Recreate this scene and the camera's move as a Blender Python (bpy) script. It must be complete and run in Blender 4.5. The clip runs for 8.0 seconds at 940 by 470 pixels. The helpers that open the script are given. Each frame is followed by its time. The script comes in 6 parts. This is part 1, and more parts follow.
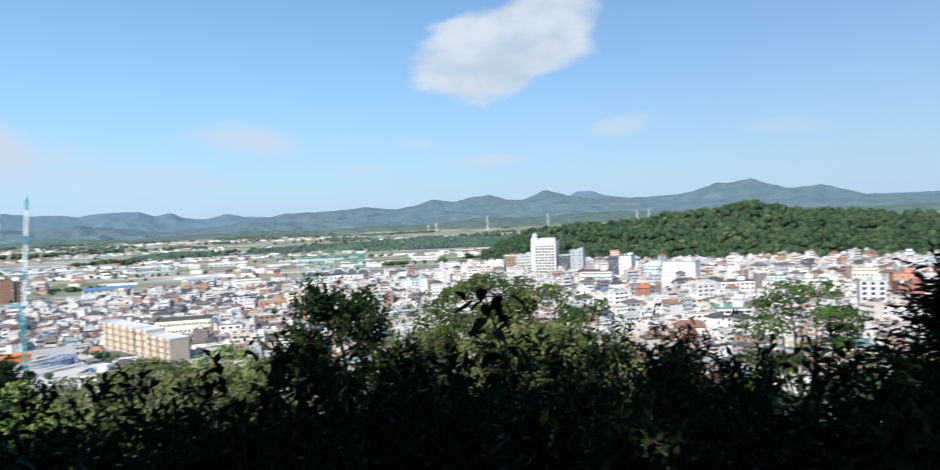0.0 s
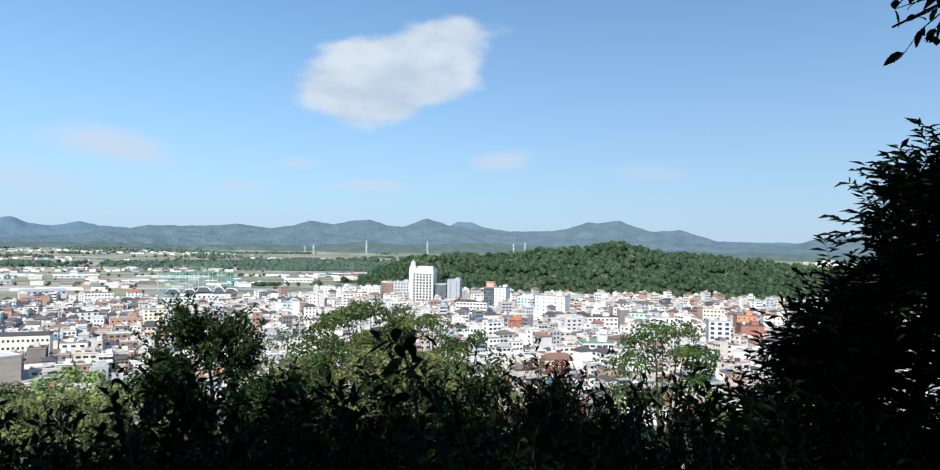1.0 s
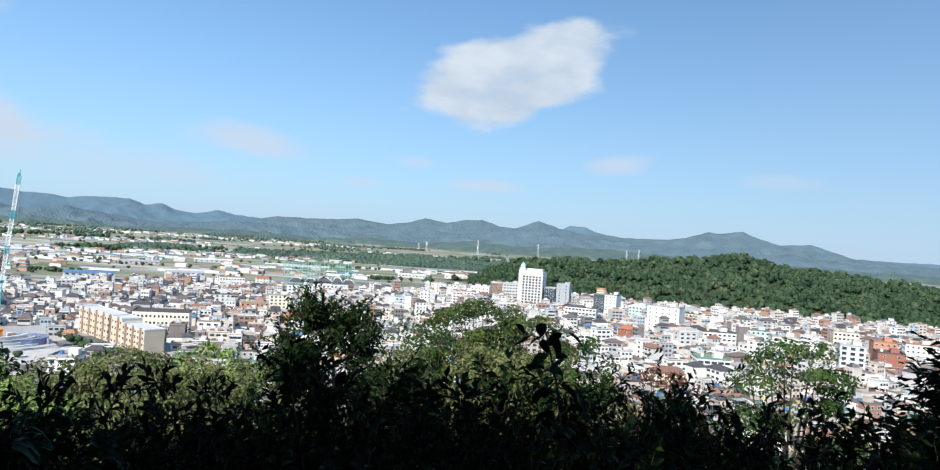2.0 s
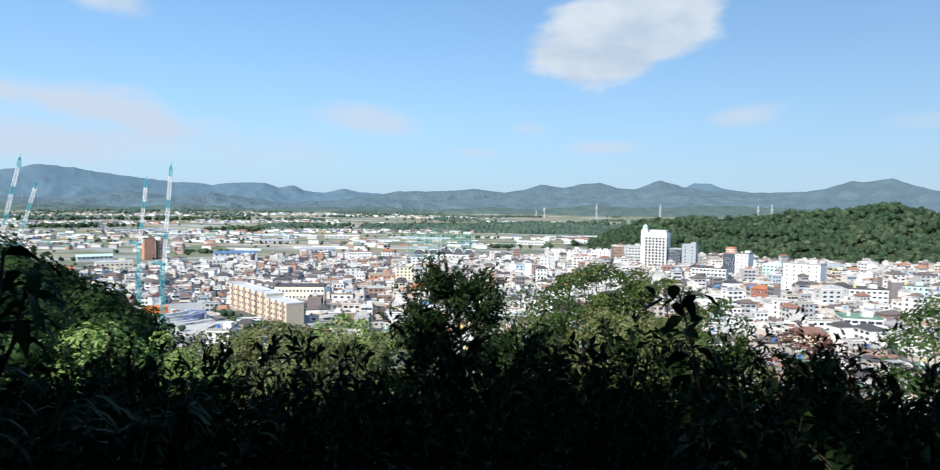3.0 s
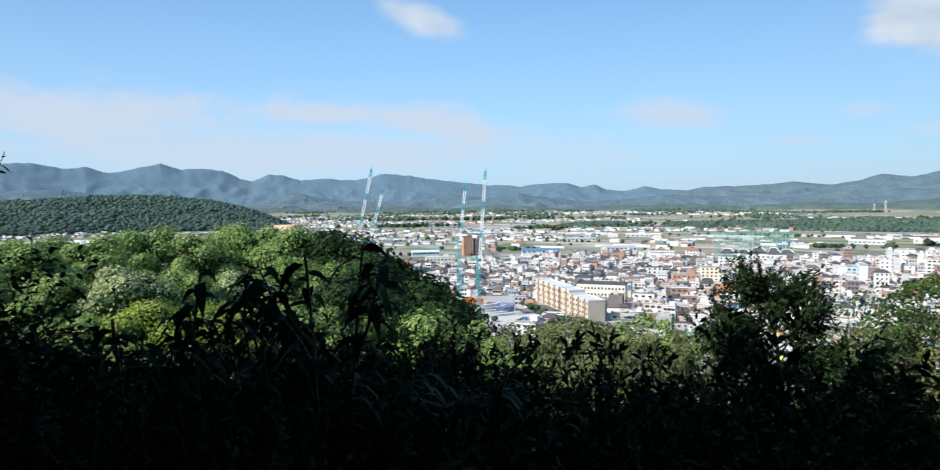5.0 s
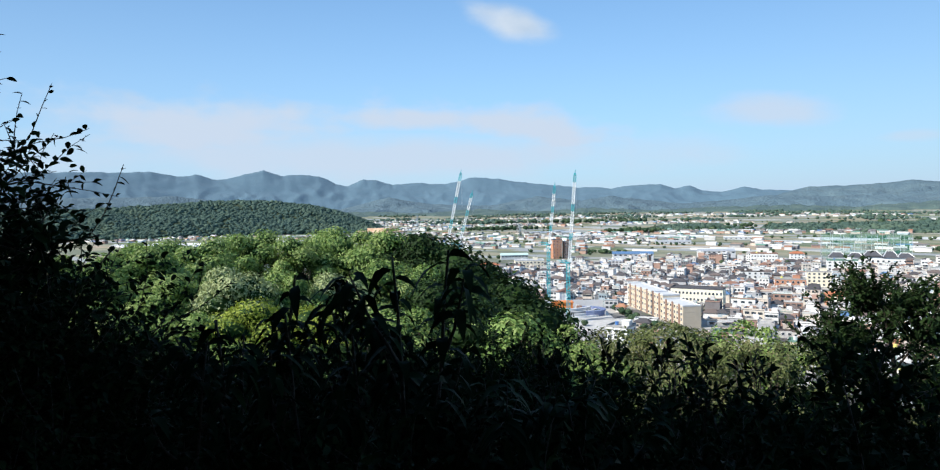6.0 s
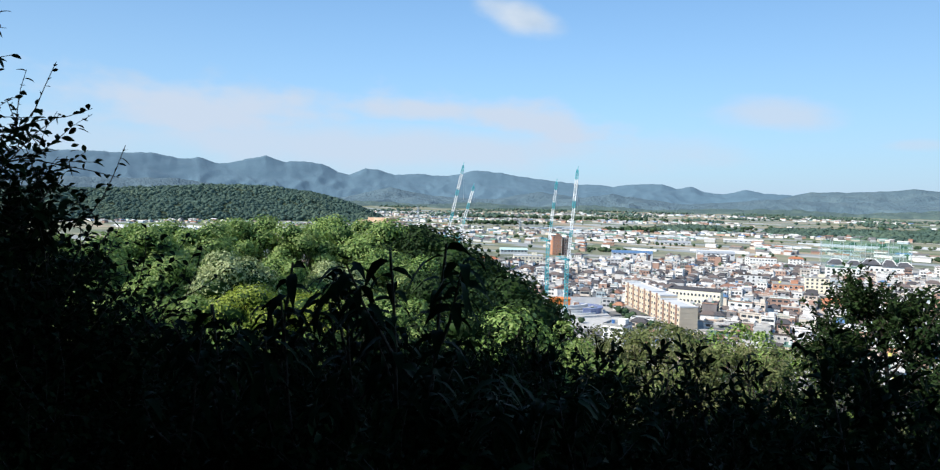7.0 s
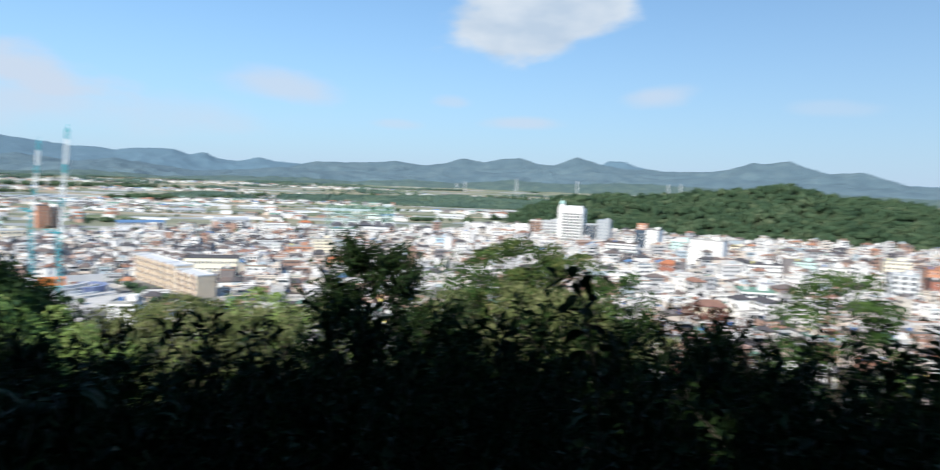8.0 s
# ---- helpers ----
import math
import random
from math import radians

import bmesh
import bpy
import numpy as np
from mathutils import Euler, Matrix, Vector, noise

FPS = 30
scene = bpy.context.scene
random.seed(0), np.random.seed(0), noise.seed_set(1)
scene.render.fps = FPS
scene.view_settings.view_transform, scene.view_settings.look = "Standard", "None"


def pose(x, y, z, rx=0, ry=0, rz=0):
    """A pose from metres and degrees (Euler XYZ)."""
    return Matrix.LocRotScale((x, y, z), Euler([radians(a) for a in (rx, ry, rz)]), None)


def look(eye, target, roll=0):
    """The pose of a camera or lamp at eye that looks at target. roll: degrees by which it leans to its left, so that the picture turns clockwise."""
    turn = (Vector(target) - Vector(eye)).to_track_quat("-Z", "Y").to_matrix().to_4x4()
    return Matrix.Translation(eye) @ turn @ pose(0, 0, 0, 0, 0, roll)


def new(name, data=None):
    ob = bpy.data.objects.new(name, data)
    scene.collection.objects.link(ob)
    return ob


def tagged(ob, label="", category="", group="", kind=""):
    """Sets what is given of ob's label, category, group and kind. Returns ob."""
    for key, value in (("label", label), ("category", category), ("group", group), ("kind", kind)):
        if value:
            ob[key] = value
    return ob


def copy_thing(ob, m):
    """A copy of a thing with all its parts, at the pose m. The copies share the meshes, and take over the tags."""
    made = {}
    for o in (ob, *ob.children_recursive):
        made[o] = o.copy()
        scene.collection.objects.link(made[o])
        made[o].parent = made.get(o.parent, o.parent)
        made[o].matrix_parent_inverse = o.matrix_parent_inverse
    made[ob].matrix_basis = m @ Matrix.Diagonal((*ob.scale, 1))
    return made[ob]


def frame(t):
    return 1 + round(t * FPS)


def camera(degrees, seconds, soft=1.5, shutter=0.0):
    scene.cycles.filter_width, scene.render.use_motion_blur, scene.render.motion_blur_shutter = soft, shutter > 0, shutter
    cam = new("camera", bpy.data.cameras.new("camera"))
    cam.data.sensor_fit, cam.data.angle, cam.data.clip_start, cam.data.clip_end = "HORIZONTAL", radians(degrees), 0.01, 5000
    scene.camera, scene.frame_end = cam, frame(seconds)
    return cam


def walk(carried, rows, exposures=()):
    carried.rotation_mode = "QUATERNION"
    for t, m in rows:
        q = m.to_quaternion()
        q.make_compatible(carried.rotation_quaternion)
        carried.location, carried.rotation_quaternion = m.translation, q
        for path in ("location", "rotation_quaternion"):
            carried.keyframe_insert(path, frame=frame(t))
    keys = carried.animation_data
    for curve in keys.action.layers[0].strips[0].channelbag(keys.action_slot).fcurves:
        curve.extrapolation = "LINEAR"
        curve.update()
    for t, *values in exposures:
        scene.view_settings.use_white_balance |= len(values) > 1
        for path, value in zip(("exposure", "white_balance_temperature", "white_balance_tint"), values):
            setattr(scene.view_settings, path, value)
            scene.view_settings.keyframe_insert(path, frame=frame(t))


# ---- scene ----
# ---- camera and walk ----
EYE = 72.0                     # metres above the plain
cam = camera(71.83, 8.0, soft=1.15, shutter=0.2)
# seconds, x, y, z from the stand, pitch, roll, yaw
ROWS = [
    (0.0, 0.339, -0.011, -0.020, -1.43, 2.28, -1.57),
    (0.2, 0.320, -0.013, -0.003, -0.75, 1.40, -7.42),
    (0.5, 0.305, -0.019, 0.037, 0.39, 0.09, -11.96),
    (1.0, 0.178, -0.041, 0.042, 0.88, -1.17, -12.16),
    (1.5, 0.076, -0.036, 0.011, 0.96, -3.41, -5.80),
    (1.7, 0.055, -0.028, 0.008, 0.80, -3.65, -4.15),
    (2.8, -0.005, 0.009, -0.004, -1.32, -2.36, 4.92),
    (3.0, 0.007, -0.007, 0.002, -2.70, -0.81, 7.93),
    (3.5, -0.001, 0.000, -0.000, -2.94, 0.00, 11.00),
    (4.0, -0.008, 0.008, -0.002, -2.71, -0.71, 13.45),
    (4.5, -0.002, -0.011, 0.002, -2.03, -0.49, 25.22),
    (5.0, 0.002, -0.018, 0.005, -2.91, 0.55, 34.00),
    (5.2, 0.004, -0.019, 0.005, -3.10, 0.69, 36.67),
    (6.3, 0.026, -0.001, 0.023, -2.84, 0.01, 43.31),
    (6.5, 0.029, -0.002, 0.025, -3.30, -0.97, 44.01),
    (7.0, 0.029, -0.004, 0.024, -3.17, -1.18, 41.94),
    (7.5, 0.032, -0.009, 0.025, -2.97, -2.47, 34.09),
    (7.6, 0.036, -0.017, 0.025, -3.11, -1.60, 28.30),
    (7.7, 0.040, -0.023, 0.026, -3.71, -1.40, 20.02),
    (7.8, 0.045, -0.028, 0.028, -4.61, -1.41, 13.66),
    (7.9, 0.052, -0.033, 0.031, -5.10, -1.60, 7.31),
    (8.0, 0.061, -0.042, 0.035, -4.89, -2.12, 0.97),
]
walk(cam, [(t, pose(x, y, EYE + z, 90 + p, r, w)) for t, x, y, z, p, r, w in ROWS], [(0.0, 0.52), (8.0, 0.52)])

# ---- world, sun ----
SUN_AZ, SUN_EL = -150.0, 40.0  # degrees clockwise from +y, degrees up


def heading(az, el=0.0):
    a, e = radians(az), radians(el)
    return Vector((math.sin(a) * math.cos(e), math.cos(a) * math.cos(e), math.sin(e)))


def spot(az, d):
    """A place on the plan, d metres from the stand on the heading az."""
    return math.sin(radians(az)) * d, math.cos(radians(az)) * d


sun = new("sun", bpy.data.lights.new("sun", "SUN"))
sun.data.energy, sun.data.angle, sun.data.color = 5.0, radians(0.6), (1.0, 0.95, 0.86)
sun.matrix_world = look(heading(SUN_AZ, SUN_EL) * 300, (0, 0, 0))

world = bpy.data.worlds.new("sky")
scene.world = world
world.use_nodes = True
WN, WL = world.node_tree.nodes, world.node_tree.links


def wm(op, a, b=None, c=None):
    n = WN.new("ShaderNodeMath")
    n.operation = op
    for k, v in enumerate((a, b, c)):
        if v is None:
            continue
        if isinstance(v, (int, float)):
            n.inputs[k].default_value = v
        else:
            WL.new(v, n.inputs[k])
    return n.outputs[0]


def build_sky():
    background = WN["Background"]
    sky = WN.new("ShaderNodeTexSky")
    sky.sky_type, sky.sun_disc = "NISHITA", False
    sky.sun_elevation, sky.sun_rotation = radians(SUN_EL), radians(-SUN_AZ)
    sky.air_density, sky.dust_density, sky.ozone_density = 1.0, 0.1, 2.5
    coord = WN.new("ShaderNodeTexCoord")
    sep = WN.new("ShaderNodeSeparateXYZ")
    WL.new(coord.outputs["Generated"], sep.inputs[0])
    az = wm("MULTIPLY", wm("ARCTAN2", sep.outputs[0], sep.outputs[1]), 57.29578)
    el = wm("MULTIPLY", wm("ARCSINE", sep.outputs[2]), 57.29578)
    flat = WN.new("ShaderNodeCombineXYZ")
    WL.new(wm("MULTIPLY", az, 0.5), flat.inputs[0])
    WL.new(el, flat.inputs[1])

    def field(scale, detail, rough, shift):
        move = WN.new("ShaderNodeMapping")
        move.inputs["Location"].default_value = (shift, shift * 0.7, 0)
        WL.new(flat.outputs[0], move.inputs[0])
        n = WN.new("ShaderNodeTexNoise")
        n.inputs["Scale"].default_value, n.inputs["Detail"].default_value = scale, detail
        n.inputs["Roughness"].default_value = rough
        WL.new(move.outputs[0], n.inputs["Vector"])
        return n.outputs["Fac"]

    ragged = wm("SUBTRACT", field(0.30, 8, 0.52, 3.0), 0.5)
    billow = field(0.32, 6, 0.5, 11.0)
    cover = None
    # heading, height, half width, half height, tilt (degrees), density, raggedness
    for a, e, hw, hh, tilt, dens, rag in CLOUDS:
        da, de = wm("SUBTRACT", az, a), wm("SUBTRACT", el, e)
        c, s = math.cos(radians(tilt)), math.sin(radians(tilt))
        u = wm("DIVIDE", wm("ADD", wm("MULTIPLY", da, c), wm("MULTIPLY", de, s)), hw)
        v = wm("DIVIDE", wm("SUBTRACT", wm("MULTIPLY", de, c), wm("MULTIPLY", da, s)), hh)
        rad = wm("SQRT", wm("ADD", wm("MULTIPLY", u, u), wm("MULTIPLY", v, v)))
        fill = wm("ADD", wm("SUBTRACT", 1.0, rad), wm("MULTIPLY", ragged, rag))
        ramp = WN.new("ShaderNodeMapRange")
        ramp.interpolation_type = "SMOOTHSTEP"
        ramp.inputs["From Min"].default_value = -0.05
        ramp.inputs["From Max"].default_value = 0.80 if dens < 0.99 else 0.28
        ramp.inputs["To Max"].default_value = dens
        WL.new(fill, ramp.inputs["Value"])
        got = ramp.outputs[0]
        cover = got if cover is None else wm("MAXIMUM", cover, got)
    shade = WN.new("ShaderNodeMix")
    shade.data_type = "RGBA"
    shade.inputs["A"].default_value = (0.36, 0.445, 0.55, 1)
    shade.inputs["B"].default_value = (0.485, 0.545, 0.615, 1)
    tone = WN.new("ShaderNodeMapRange")
    tone.inputs["From Min"].default_value, tone.inputs["From Max"].default_value = 0.36, 0.62
    WL.new(billow, tone.inputs["Value"])
    WL.new(tone.outputs[0], shade.inputs["Factor"])
    low = WN.new("ShaderNodeMix")
    low.data_type = "RGBA"
    low.inputs["B"].default_value = (0.425, 0.500, 0.605, 1)
    deep = WN.new("ShaderNodeMapRange")
    deep.inputs["From Min"].default_value, deep.inputs["From Max"].default_value = 10.5, 8.0
    WL.new(el, deep.inputs["Value"])
    WL.new(deep.outputs[0], low.inputs["Factor"])
    WL.new(shade.outputs["Result"], low.inputs["A"])
    gain = WN.new("ShaderNodeMix")
    gain.data_type, gain.blend_type = "RGBA", "MULTIPLY"
    gain.inputs["Factor"].default_value = 1.0
    gain.inputs["B"].default_value = SKY_GAIN
    WL.new(sky.outputs[0], gain.inputs["A"])
    haze = WN.new("ShaderNodeMix")
    haze.data_type = "RGBA"
    haze.inputs["B"].default_value = (0.350, 0.448, 0.585, 1)
    WL.new(wm("MULTIPLY", wm("EXPONENT", wm("DIVIDE", wm("MAXIMUM", el, 0.0), -15.0)), 0.97), haze.inputs["Factor"])
    WL.new(gain.outputs["Result"], haze.inputs["A"])
    mix = WN.new("ShaderNodeMix")
    mix.data_type = "RGBA"
    WL.new(cover, mix.inputs["Factor"])
    WL.new(haze.outputs["Result"], mix.inputs["A"])
    WL.new(low.outputs["Result"], mix.inputs["B"])
    WL.new(mix.outputs["Result"], background.inputs["Color"])
    background.inputs["Strength"].default_value = 1.0


SKY_GAIN = (0.048, 0.091, 0.113, 1)
CLOUDS = [
    (5.2, 14.6, 9.8, 4.0, 18, 1.0, 1.15),
    (14.6, 7.4, 3.6, 1.1, 4, 0.74, 1.5),
    (3.5, 5.0, 4.4, 0.7, 2, 0.7, 1.5),
    (-17.6, 7.2, 6.0, 1.6, -4, 0.8, 1.6),
    (-2.7, 6.6, 2.2, 0.7, 0, 0.5, 1.5),
    (-7.6, 4.6, 3.0, 0.6, 0, 0.5, 1.5),
    (-38.0, 15.5, 4.6, 1.7, -14, 0.9, 1.3),
    (-38.0, 6.9, 15.0, 2.0, -9, 0.98, 2.3),
    (-46.0, 7.7, 11.0, 1.4, 0, 0.98, 2.3),
    (-64.0, 6.8, 17.0, 2.9, 2, 0.98, 2.2),
    (-50.0, 4.4, 36.0, 2.6, 0, 0.85, 1.2),
    (28.0, 6.4, 4.0, 0.8, 0, 0.35, 1.6),
]
build_sky()

# ---- materials ----
def ramp_stops(ramp, stops, mode="LINEAR"):
    ramp.color_ramp.interpolation = mode
    el = ramp.color_ramp.elements
    while len(el) < len(stops):
        el.new(0.5)
    for e, (p, c) in zip(el, stops):
        e.position, e.color = p, (*c, 1)


def material(name, stops, scale=1.0, rough=0.8, bump=0.2, metal=0.0, pick="", wear=0.25, detail=6, mode="CONSTANT"):
    """pick: '' noise picks the colour; 'object' or 'island' pick it per object or per piece, and noise wears it."""
    m = bpy.data.materials.new(name)
    m.use_nodes = True
    N, L = m.node_tree.nodes, m.node_tree.links
    b = N["Principled BSDF"]
    b.inputs["Roughness"].default_value, b.inputs["Metallic"].default_value = rough, metal
    co = N.new("ShaderNodeTexCoord")
    no = N.new("ShaderNodeTexNoise")
    no.inputs["Scale"].default_value, no.inputs["Detail"].default_value = scale, detail
    no.inputs["Roughness"].default_value = 0.62
    geo = N.new("ShaderNodeNewGeometry")
    L.new(geo.outputs["Position"], no.inputs["Vector"])
    ramp = N.new("ShaderNodeValToRGB")
    if pick:
        ramp_stops(ramp, stops, mode)
        src = N.new("ShaderNodeObjectInfo").outputs["Random"] if pick == "object" else geo.outputs["Random Per Island"]
        L.new(src, ramp.inputs[0])
        mul = N.new("ShaderNodeMix")
        mul.data_type, mul.blend_type = "RGBA", "MULTIPLY"
        mul.inputs["Factor"].default_value = 1.0
        tone = N.new("ShaderNodeMapRange")
        tone.inputs["From Min"].default_value, tone.inputs["From Max"].default_value = 0.3, 0.7
        tone.inputs["To Min"].default_value, tone.inputs["To Max"].default_value = 1 - wear, 1 + wear * 0.3
        L.new(no.outputs["Fac"], tone.inputs["Value"])
        L.new(ramp.outputs[0], mul.inputs["A"])
        L.new(tone.outputs[0], mul.inputs["B"])
        L.new(mul.outputs["Result"], b.inputs["Base Color"])
    else:
        ramp_stops(ramp, stops)
        L.new(no.outputs["Fac"], ramp.inputs[0])
        L.new(ramp.outputs[0], b.inputs["Base Color"])
    if bump:
        fine = N.new("ShaderNodeTexNoise")
        fine.inputs["Scale"].default_value, fine.inputs["Detail"].default_value = scale * 6, 4
        L.new(geo.outputs["Position"], fine.inputs["Vector"])
        bu = N.new("ShaderNodeBump")
        bu.inputs["Strength"].default_value = bump
        bu.inputs["Distance"].default_value = 0.3 / scale
        L.new(fine.outputs["Fac"], bu.inputs["Height"])
        L.new(bu.outputs[0], b.inputs["Normal"])
    return m


def leaf_material(name, stops, rough=0.62, through_light=0.25, scale=1.3, sheen=0.12, fleck=0.55):
    m = bpy.data.materials.new(name)
    m.use_nodes = True
    N, L = m.node_tree.nodes, m.node_tree.links
    b, out = N["Principled BSDF"], N["Material Output"]
    b.inputs["Roughness"].default_value = rough
    b.inputs["Specular IOR Level"].default_value = sheen
    geo = N.new("ShaderNodeNewGeometry")
    ramp = N.new("ShaderNodeValToRGB")
    ramp_stops(ramp, stops)
    no = N.new("ShaderNodeTexNoise")
    no.inputs["Scale"].default_value = scale
    L.new(geo.outputs["Position"], no.inputs["Vector"])
    mixv = N.new("ShaderNodeMath")
    mixv.operation = "MULTIPLY_ADD"
    L.new(geo.outputs["Random Per Island"], mixv.inputs[0])
    mixv.inputs[1].default_value = fleck
    sub = N.new("ShaderNodeMath")
    sub.operation = "MULTIPLY_ADD"
    L.new(no.outputs["Fac"], sub.inputs[0])
    sub.inputs[1].default_value, sub.inputs[2].default_value = 1.2, -0.105 - fleck / 2
    L.new(sub.outputs[0], mixv.inputs[2])
    L.new(mixv.outputs[0], ramp.inputs[0])
    L.new(ramp.outputs[0], b.inputs["Base Color"])
    tr = N.new("ShaderNodeBsdfTranslucent")
    L.new(ramp.outputs[0], tr.inputs["Color"])
    mx = N.new("ShaderNodeMixShader")
    mx.inputs[0].default_value = through_light
    L.new(b.outputs[0], mx.inputs[1])
    L.new(tr.outputs[0], mx.inputs[2])
    L.new(mx.outputs[0], out.inputs["Surface"])
    return m


# Darker than real foliage: the foreground's shade is put into the leaf colour.
M_LEAF = leaf_material("leaf_dark_for_shade", [(0, (0.005, 0.011, 0.005)), (0.5, (0.011, 0.025, 0.008)), (1, (0.027, 0.050, 0.014))], through_light=0.1, sheen=0.05)
# Darker copy of leaf_green, with shade put into the colour.
M_LEAF_SHADE = leaf_material("leaf_green_shade_tint", [(0, (0.007, 0.016, 0.006)), (0.5, (0.017, 0.038, 0.012)), (1, (0.045, 0.078, 0.022))], through_light=0.15, sheen=0.1)
M_LEAF_MID = leaf_material("leaf_green", [(0, (0.065, 0.145, 0.03)), (0.45, (0.19, 0.30, 0.072)), (1, (0.37, 0.43, 0.16))], scale=0.5, through_light=0.22, sheen=0.35)
M_LEAF_YEL = leaf_material("leaf_yellow_green", [(0, (0.11, 0.18, 0.025)), (0.5, (0.28, 0.36, 0.05)), (1, (0.46, 0.50, 0.09))], scale=0.6, through_light=0.25, sheen=0.3)
M_LEAF_PALE = leaf_material("leaf_pale", [(0, (0.13, 0.18, 0.08)), (0.5, (0.35, 0.42, 0.19)), (1, (0.54, 0.58, 0.32))], scale=0.7, through_light=0.2, sheen=0.3)
M_LEAF_DRY = leaf_material("leaf_drying", [(0, (0.022, 0.046, 0.013)), (0.5, (0.055, 0.098, 0.026)), (0.85, (0.18, 0.20, 0.07)), (1, (0.38, 0.31, 0.19))], through_light=0.3)
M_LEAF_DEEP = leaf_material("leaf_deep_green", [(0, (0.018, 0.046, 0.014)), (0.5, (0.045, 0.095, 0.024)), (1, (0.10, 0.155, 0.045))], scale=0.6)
M_LEAF_OLIVE = leaf_material("leaf_olive", [(0, (0.06, 0.09, 0.03)), (0.5, (0.15, 0.18, 0.07)), (1, (0.27, 0.26, 0.14))], through_light=0.28)
M_LEAF_RED = leaf_material("leaf_reddish", [(0, (0.03, 0.03, 0.015)), (0.4, (0.10, 0.055, 0.04)), (1, (0.24, 0.09, 0.075))])
M_BARK = material("bark", [(0.3, (0.035, 0.027, 0.02)), (0.7, (0.11, 0.09, 0.07))], 9, 0.95, 0.6)
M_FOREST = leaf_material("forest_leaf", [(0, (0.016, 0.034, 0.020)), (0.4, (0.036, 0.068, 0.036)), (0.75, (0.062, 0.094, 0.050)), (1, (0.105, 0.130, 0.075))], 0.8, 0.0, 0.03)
# Paler, bluer copy of the forest leaf: distance haze is put into it.
M_FOREST_HAZE = leaf_material("far_forest_leaf_haze", [(0, (0.048, 0.086, 0.074)), (0.5, (0.066, 0.108, 0.086)), (1, (0.115, 0.155, 0.100))], 0.8, 0.0, 0.012, fleck=0.3)
M_GLASS = material("window_glass", [(0.35, (0.02, 0.03, 0.04)), (0.65, (0.06, 0.075, 0.09))], 0.25, 0.12, 0.0)
M_FRAME = material("window_frame", [(0.3, (0.62, 0.63, 0.63)), (0.7, (0.75, 0.76, 0.76))], 0.6, 0.5, 0.0)
WALLS = [(0, (0.80, 0.79, 0.77)), (0.17, (0.60, 0.59, 0.58)), (0.33, (0.62, 0.56, 0.49)), (0.42, (0.81, 0.80, 0.78)), (0.57, (0.36, 0.23, 0.18)),
         (0.65, (0.45, 0.45, 0.46)), (0.77, (0.66, 0.57, 0.49)), (0.85, (0.44, 0.29, 0.23)), (0.89, (0.44, 0.52, 0.57)), (0.93, (0.22, 0.20, 0.20))]
ROOFS = [(0, (0.40, 0.40, 0.39)), (0.14, (0.17, 0.17, 0.17)), (0.36, (0.54, 0.54, 0.53)), (0.46, (0.15, 0.28, 0.23)), (0.56, (0.10, 0.085, 0.08)),
         (0.72, (0.68, 0.67, 0.66)), (0.83, (0.33, 0.16, 0.10)), (0.89, (0.10, 0.20, 0.38)), (0.93, (0.30, 0.22, 0.17))]
TILES = [(0, (0.075, 0.07, 0.075)), (0.46, (0.15, 0.12, 0.11)), (0.72, (0.26, 0.14, 0.10)), (0.82, (0.40, 0.20, 0.12)), (0.87, (0.10, 0.20, 0.36)), (0.91, (0.34, 0.33, 0.32))]
NEAR_WALLS = [(0, (0.74, 0.73, 0.71)), (0.14, (0.52, 0.50, 0.48)), (0.32, (0.56, 0.48, 0.41)), (0.46, (0.42, 0.27, 0.21)), (0.62, (0.44, 0.44, 0.44)),
              (0.74, (0.62, 0.52, 0.44)), (0.86, (0.34, 0.20, 0.15)), (0.94, (0.22, 0.20, 0.20))]
NEAR_ROOFS = [(0, (0.36, 0.36, 0.35)), (0.22, (0.17, 0.17, 0.17)), (0.40, (0.50, 0.49, 0.47)), (0.52, (0.15, 0.27, 0.22)), (0.64, (0.10, 0.085, 0.08)), (0.82, (0.34, 0.18, 0.12)), (0.93, (0.64, 0.63, 0.61))]
M_WALL = material("house_wall", NEAR_WALLS, 0.35, 0.85, 0.1, pick="object", wear=0.22)
M_WALL_I = material("house_wall_far", WALLS, 0.35, 0.85, 0.0, pick="island", wear=0.22)
M_ROOF = material("roof_flat", NEAR_ROOFS, 0.5, 0.85, 0.1, pick="object", wear=0.35)
M_ROOF_I = material("roof_far", ROOFS, 0.5, 0.85, 0.0, pick="island", wear=0.35)
M_TILE = material("roof_tile", TILES, 1.2, 0.75, 0.3, pick="object", wear=0.3)
M_TILE_I = material("roof_tile_far", TILES, 1.2, 0.75, 0.0, pick="island", wear=0.3)
M_TANK = material("water_tank", [(0, (0.06, 0.18, 0.45)), (0.4, (0.75, 0.68, 0.2)), (0.6, (0.7, 0.7, 0.7))], 1, 0.5, 0, pick="object")
M_METAL = material("galvanised", [(0.3, (0.42, 0.44, 0.46)), (0.7, (0.6, 0.61, 0.62))], 0.7, 0.5, 0.05, metal=0.4)
M_POLY = material("greenhouse_film", [(0, (0.42, 0.45, 0.47)), (0.35, (0.60, 0.62, 0.62)), (0.7, (0.74, 0.75, 0.74)), (0.9, (0.25, 0.27, 0.28))], 0.1, 0.45, 0, pick="island")
M_TEAL = material("crane_teal", [(0.3, (0.03, 0.30, 0.36)), (0.7, (0.07, 0.42, 0.46))], 0.4, 0.5, 0.0)
M_WHITE = material("crane_white", [(0.3, (0.66, 0.70, 0.70)), (0.7, (0.8, 0.82, 0.82))], 0.4, 0.5, 0.0)
